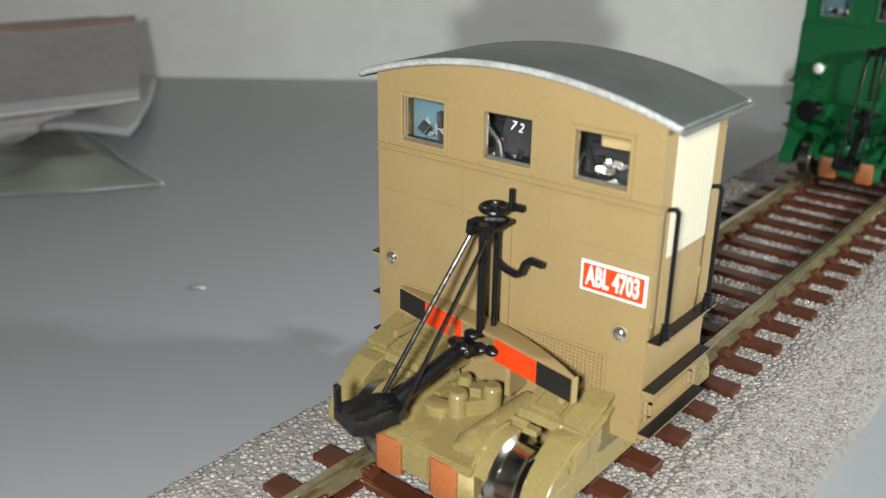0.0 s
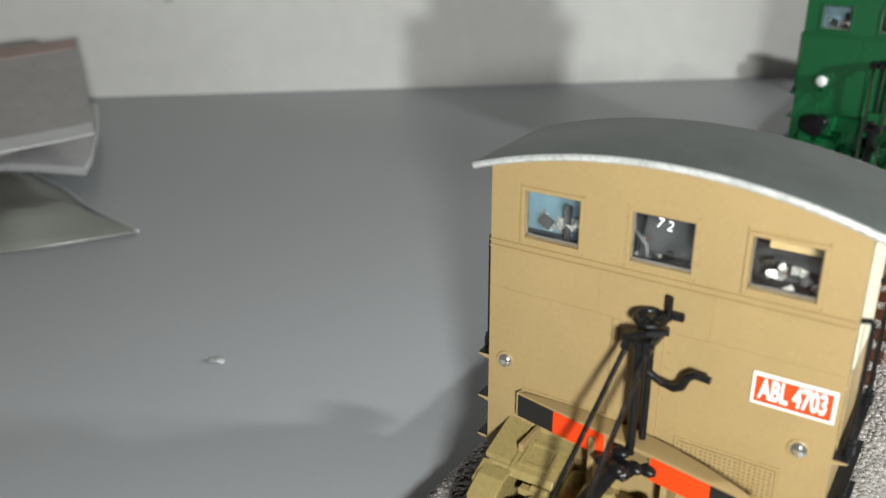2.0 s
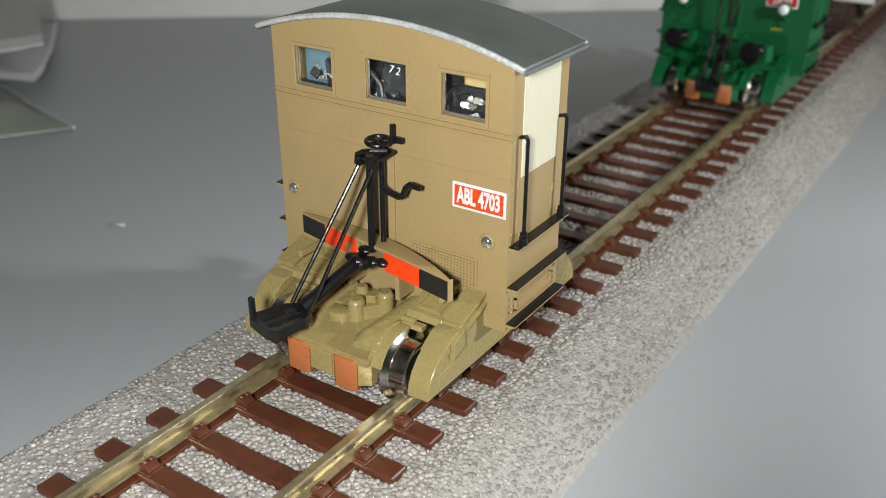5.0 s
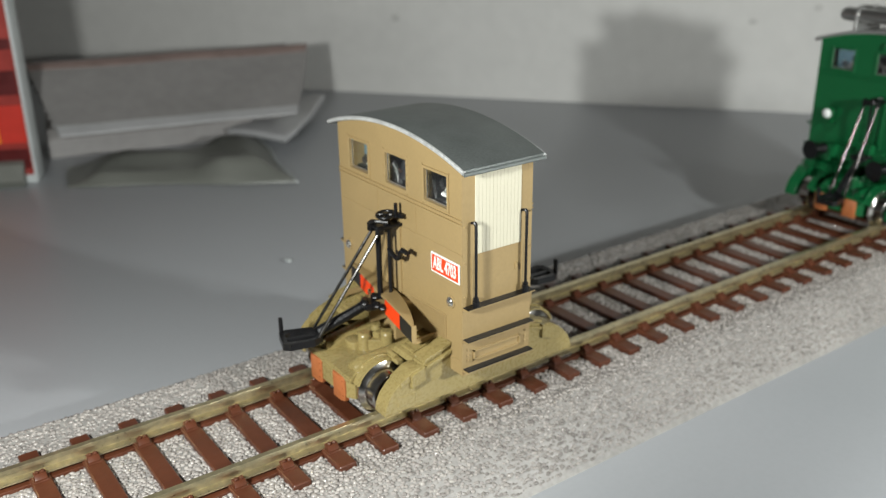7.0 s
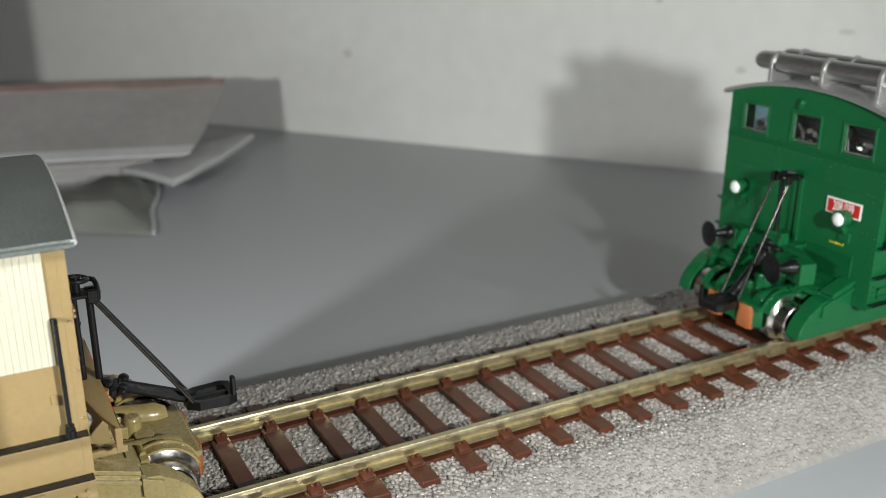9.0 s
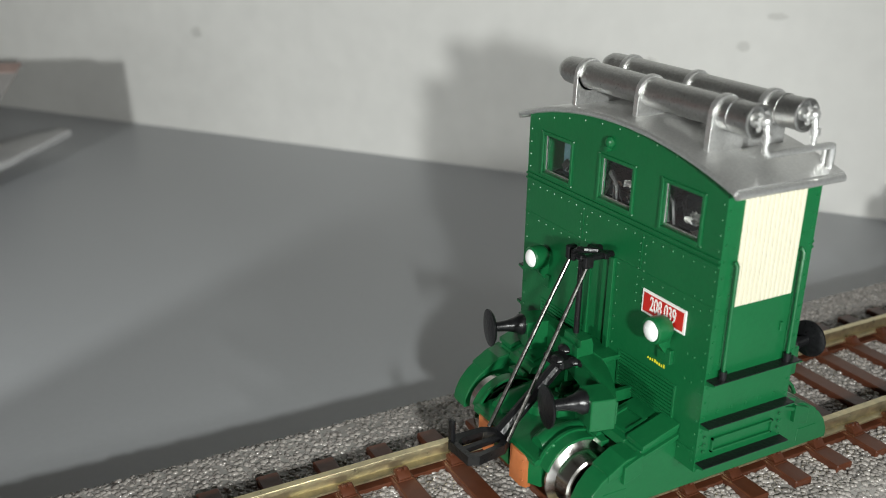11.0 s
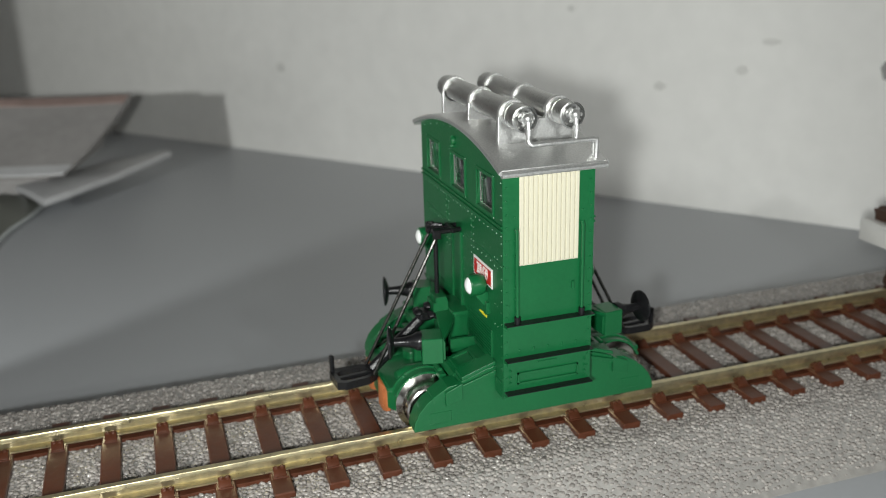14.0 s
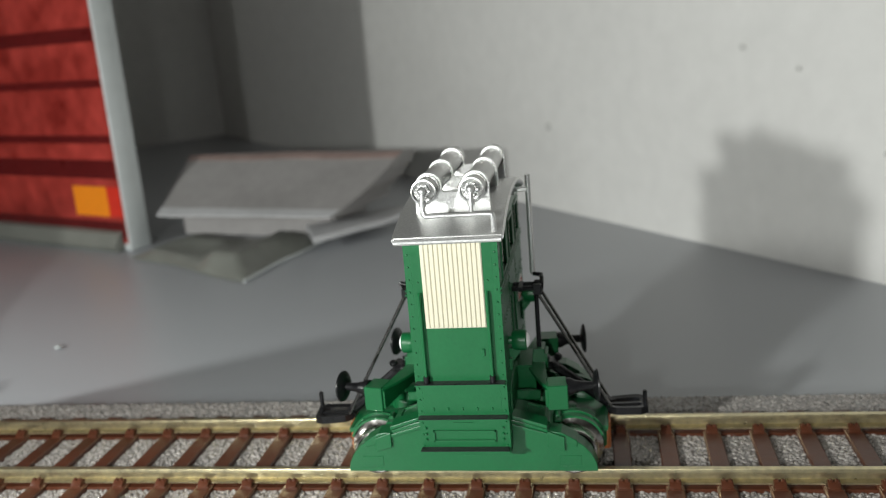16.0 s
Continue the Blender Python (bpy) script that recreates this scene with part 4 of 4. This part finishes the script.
def greens(L, roof):
    """What only the green locomotive carries: gas bottles, their pipe, the exhaust, the lamp hook and the print."""
    for yy in (-2.95, 3.3):
        bm = bmesh.new()
        lathe(bm, [(0.02, -15.0), (0.6, -14.9), (1.2, -14.5), (1.52, -13.7), (1.58, -12.9), (1.58, 12.9), (1.66, 12.92), (1.66, 13.1), (1.58, 13.12), (1.58, 15.3), (1.66, 15.35), (1.66, 15.7), (1.45, 15.75), (1.35, 15.2), (0.02, 15.1)], (0, yy, 42.85), (1, 0, 0), 32)
        tank = part("gas_bottle", bm, BOTTLE, L, "silver-painted gas bottle on the roof")
        for x in (-10.2, 0.6, 11.4):
            bm = bmesh.new()
            lathe(bm, [(1.5, -0.36), (1.8, -0.36), (1.86, -0.25), (1.86, 0.25), (1.8, 0.36), (1.5, 0.36)], (x, yy, 42.85), (1, 0, 0), 32)
            part("strap", bm, SILVER, tank, "silver retaining strap", smooth=25)
        bm = bmesh.new()
        cyl(bm, (15.3, yy, 43.0), (16.3, yy, 43.0), 0.75)
        ball(bm, (16.5, yy, 43.1), 0.62, n=10)
        cyl(bm, (16.6, yy, 43.3), (16.9, yy, 41.6), 0.32)
        cyl(bm, (16.9, yy, 41.9), (16.9, yy, 41.2), 0.5)
        cyl(bm, (16.9, yy, 41.3), (16.9, yy, 40.0), 0.3)
        for k in range(6):
            a = k * math.pi / 3
            ball(bm, (16.2, yy + 0.85 * math.cos(a), 43.0 + 0.85 * math.sin(a)), 0.26, n=6)
        part("valve", bm, SILVER, tank, "silver bottle valve")
    for x in (-10.2, 0.6, 11.4):
        bm = bmesh.new()
        zb = arch(x, 40.1)
        out = [(-4.9, zb - 0.2), (5.2, zb - 0.2), (5.15, 42.5), (4.6, 43.1), (2.0, 42.8), (1.4, 42.0), (-1.0, 42.0), (-1.6, 42.8), (-4.3, 43.1), (-4.85, 42.5)]
        prism(bm, out, "x", x - 0.36, x + 0.36, 0.06)
        part("saddle", bm, SILVER, roof, "silver saddle plate under the bottles", smooth=20)
    bm = bmesh.new()
    tube(bm, [(16.9, -2.95, 40.6), (16.9, -2.95, 40.3), (17.0, -2.6, 39.95), (17.0, 0, 40.0), (17.0, 5.4, 40.0), (17.0, 5.85, 39.9), (17.0, 6.0, 39.4), (17.0, 6.0, arch(17, 40.0))], 0.36, 10)
    cyl(bm, (16.2, 6.0, arch(16.2, 40.0)), (16.2, 6.0, 39.6), 0.3)
    part("gas_pipe", bm, SILVER, roof, "silver pipe joining the bottle valves")
    bm = bmesh.new()
    cyl(bm, (-5.0, D2 + 2.7, 25.5), (-5.0, D2 + 2.7, 40.8), 0.42)
    box(bm, -5.4, -4.6, D2 + 0.6, D2 + 2.6, 38.3, 38.9, 0.1)
    box(bm, -5.5, -4.5, D2 - 0.05, D2 + 0.7, 37.8, 39.4, 0.1)
    part("exhaust_pipe", bm, SILVER, L, "upright silver exhaust pipe")
    bm = bmesh.new()
    ball(bm, (-1.2, -D2 - 0.2, 37.3), 0.7, (1, 0.7, 1), 10)
    cyl(bm, (-1.2, -D2 + 0.1, 36.6), (-1.2, -D2 - 0.7, 36.6), 0.3)
    part("lamp_hook", bm, GREEN, L)
    bm = bmesh.new()
    mark = random.Random(4)
    for i in range(8):
        q = 7.9 + i * 0.36
        box(bm, q, q + mark.uniform(0.12, 0.24), -D2 - 0.06, -D2 + 0.05, 15.6, 15.6 + mark.uniform(0.25, 0.42))
    part("inscription", bm, YELLOW, L, "tiny yellow printed inscription")


locomotive("tan", 6.2, "tan-painted model shunting locomotive with grey roof and black handrails", -11.0, 0.0)
locomotive("green", 136.6, "dark green riveted model locomotive carrying silver gas bottles", -13.0, 6.0)

# ---- buffer stop at the end of the track ----
stop = thing("buffer_stop", "brown buffer stop with a notched white beam across the track", "buffer stop", place=(0, 214.5, 0))
bm = bmesh.new()
prism(bm, [(-15, 12), (15, 12), (15, 8), (3.4, 8), (3.4, 10), (-3.0, 10), (-3.0, 8), (-15, 8)], "y", 0, 2.2, 0.2)
part("beam", bm, WHITE, stop, "white painted notched beam")
for sx in (-1, 1):
    bm = bmesh.new()
    box(bm, sx * 8.75 - 1.0, sx * 8.75 + 1.0, 2.2, 4.4, -0.4, 13.4, 0.15)
    part("post", bm, WOODBROWN, stop)
    bm = bmesh.new()
    prism(bm, [(4.2, 12.6), (4.2, 10.6), (21.5, 0.0), (24.5, 0.0)], "x", sx * 8.75 - 0.8, sx * 8.75 + 0.8, 0.1)
    part("strut", bm, WOODBROWN, stop)
bm = box(bmesh.new(), -14.5, 14.5, 2.2, 5.6, 11.6, 13.9)
bmesh.ops.subdivide_edges(bm, edges=bm.edges[:], cuts=9, use_grid_fill=True)
for v in bm.verts:
    v.co += noise.noise_vector(Vector((v.co.x * 0.35, v.co.y * 0.6, v.co.z * 0.5))) * 0.75
part("timber", bm, WOODBROWN, stop, "rough dark brown timber behind the beam")
part("tie", box(bmesh.new(), -11, 11, 3.0, 5.5, 0.05, 1.6, 0.2), WOODBROWN, stop)

# ---- things lying on the table by the walls ----
FRONT = Vector((0.24, 0.97, 0)).normalized()       # along the stack's near edge
DEEP = Vector((-0.97, 0.24, 0)).normalized()
stack = thing("magazine_stack", "stack of greyish magazines with the top one drooping over the front", "magazines")
r = random.Random(9)
z = TABLE_Z + 0.05
while z < 15.4:
    h = r.uniform(1.6, 2.6)
    k = max(0.0, (z + h - 1.5) / 14.0)
    o = Vector((-171 - 26 * k, 65 + 18 * k, 0)) if z > -1.5 else Vector((-186, 59, 0))
    o += FRONT * r.uniform(-0.8, 0.6)
    end = FRONT * -(o.y + 7)
    back = DEEP * (214 + o.x)
    bm = bmesh.new()
    prism(bm, [(p.x, p.y) for p in (o, o + end, o + end + back, o + back)], "z", z, z + h - 0.01, 0.05)
    part("magazine", bm, r.choice((PAPER, PAPER, PAPERDARK)), stack, smooth=30)
    z += h


def drooping_cover(rise, lip, mat, label, lay, v0, v1):
    """A limp sheet over the stack, from its high back edge down to the front lip; v0 to v1 is the share of the slope it covers."""
    bm = bmesh.new()
    n, m = 30, 22
    rows = []
    for i in range(n + 1):
        u = i / n
        row = []
        for j in range(m + 1):
            v = v0 + (v1 - v0) * j / m
            top = Vector((-193.5, 86.5, rise))
            low = Vector((-164.5, 66.5, lip))
            p = top.lerp(low, v)
            p.z -= 1.6 * math.sin(math.pi * v) * (0.6 + 0.4 * math.sin(3.1 * u + 1))
            reach = 74 + 20 * (1 - v)
            p = p - FRONT * (reach * u)
            p.z += 0.9 * noise.noise(Vector((u * 3.2, v * 1.6, 4.0))) * math.sin(math.pi * min(1, 0.15 + 0.85 * v)) + lay
            p.x += 0.8 * noise.noise(Vector((u * 4.0, 7.0, v)))
            row.append(bm.verts.new(p))
        rows.append(row)
    made = [bm.faces.new((rows[i][j], rows[i + 1][j], rows[i + 1][j + 1], rows[i][j + 1])) for i in range(n) for j in range(m)]
    ex = bmesh.ops.extrude_face_region(bm, geom=made)
    for v in ex["geom"]:
        if isinstance(v, bmesh.types.BMVert):
            v.co.z -= 0.5
    bmesh.ops.recalc_face_normals(bm, faces=bm.faces)
    part("magazine", bm, mat, stack, label, smooth=60)


drooping_cover(18.0, 1.8, PAPER, "drooping greyish magazine", 0.0, 0.0, 1.0)
drooping_cover(18.0, 1.8, COVER, "dull reddish back edge", 0.35, 0.0, 0.09)
drooping_cover(18.0, 1.8, GLOSSY, "pale glossy front edge", 0.35, 0.9, 1.03)


def film_sheet(name, corners, high, seed, mat, label):
    """A crumpled sheet lying on the table between four corners."""
    n = 26
    bm = bmesh.new()
    P = [Vector((*c, 0)) for c in corners]
    grid = []
    for i in range(n + 1):
        row = []
        for j in range(n + 1):
            u, v = i / n, j / n
            p = P[0] * (1 - u) * (1 - v) + P[1] * u * (1 - v) + P[2] * u * v + P[3] * (1 - u) * v
            p = p + noise.noise_vector(Vector((p.x * 0.045, p.y * 0.045, seed))) * (2.2 if mat is BAG else 1.2)
            edge = min(u, v, 1 - u, 1 - v)
            k = min(1, edge * 7)
            w = noise.fractal(Vector((p.x * 0.02 + seed, p.y * 0.02, 0)), 0.9, 2.1, 3) * 0.5 + 0.5
            ridge = abs(noise.noise(Vector((p.x * 0.03, p.y * 0.045, seed))))
            row.append(bm.verts.new((p.x, p.y, TABLE_Z + 0.5 + k * high * max(0.05, w * 0.8 + 0.5 * (0.4 - ridge)))))
        grid.append(row)
    faces = []
    for i in range(n):
        for j in range(n):
            faces.append(bm.faces.new((grid[i][j], grid[i + 1][j], grid[i + 1][j + 1], grid[i][j + 1])))
    ex = bmesh.ops.extrude_face_region(bm, geom=faces)
    for v in ex["geom"]:
        if isinstance(v, bmesh.types.BMVert):
            v.co.z -= 0.35
    bmesh.ops.recalc_face_normals(bm, faces=bm.faces)
    if mat is not BAG:
        return tagged(new(name, mesh_of(name, bm, mat, smooth=60)), label, "paper")
    rims = [[Vector(v.co) for v in side] for side in ([row[0] for row in grid], [row[n] for row in grid], grid[0])]
    bag = thing(name, label, "plastic bag")
    part("film", bm, mat, bag, smooth=60)
    for i, side in enumerate(rims):
        seam = bmesh.new()
        tube(seam, [p + Vector((0, 0, 0.15)) for p in side[::2]], 0.3 if i < 2 else 0.5, 6)
        part("seam", seam, BAG if i < 2 else BOXEDGE, bag, "welded edge seam" if i < 2 else "pale folded bag mouth")
    return bag


film_sheet("plastic_bag", [(-129, 47), (-167, -10), (-185, -3), (-181, 60)], 9.0, 3.0, BAG, "crumpled grey plastic bag lying in front of the magazines")
bm = bmesh.new()
prism(bm, [(-161, 60), (-166, 66), (-186, 84), (-203, 97.5), (-207, 95), (-200, 78), (-185, 50)], "z", TABLE_Z + 4.2, TABLE_Z + 6.4, 0.5)
bmesh.ops.subdivide_edges(bm, edges=bm.edges, cuts=3, use_grid_fill=True)
for v in bm.verts:
    v.co.z += 0.055 * (v.co.y - 75) + 0.8 * noise.noise(Vector((v.co.x * 0.08, v.co.y * 0.08, 2.0)))
part("magazine", bm, GLOSSY, stack, "creased pale magazine sticking out at the end", smooth=60)

carton = thing("red_box", "upright dark red printed cardboard box with pale side and orange label", "box")
YAW = Matrix.Translation((-176.2, -14.6, TABLE_Z)) @ Matrix.Rotation(radians(-24), 4, "Z")
part("carton", box(bmesh.new(), -9.5, 0, -150, 0, 0, 96, 0.8, 2), BOXEDGE, carton, "pale grey card side and edges", YAW)
part("printed_front", box(bmesh.new(), -0.3, 0.25, -149, -0.9, 3.0, 95.5), BOXRED, carton, "dark red printed front", YAW)
part("orange_label", box(bmesh.new(), 0.1, 0.45, -28.0, -1.3, 12.8, 24.0), LABEL, carton, "orange and yellow label", YAW)
part("label_end", box(bmesh.new(), 0.2, 0.5, -8.3, -1.1, 12.8, 24.0), material("red label end", (0.6, 0.03, 0.015), 0.4), carton, "red end of the label", YAW)
DARKRED = material("darker red print", (0.10, 0.008, 0.008), 0.3, vary=0.3)
for zz, hh in ((5, 6), (27, 7), (40, 3), (60, 3), (76, 5)):
    part("printed_band", box(bmesh.new(), 0.1, 0.4, -149, -1.2, zz, zz + hh), DARKRED, carton, "darker red printed band", YAW)
bm = bmesh.new()
prism(bm, [(0.3, 0.05), (3.2, 0.05), (5, 2.4), (2.6, 6.8), (0.3, 7.6)], "y", -150, -3, 0.6)
part("base_flap", bm, BAG, carton, "crumpled greyish wrapping at the foot", YAW)

bm = bmesh.new()
ball(bm, (0, 0, 0.5), 1.1, (1.3, 0.8, 0.3), 10)
for v in bm.verts:
    v.co += noise.noise_vector(v.co * 0.9) * 0.35
crumb = tagged(new("crumb", mesh_of("crumb", bm, BOXEDGE, Matrix.Translation((-75, 17.0, TABLE_Z)))), "tiny pale crumb lying on the grey table", "crumb")
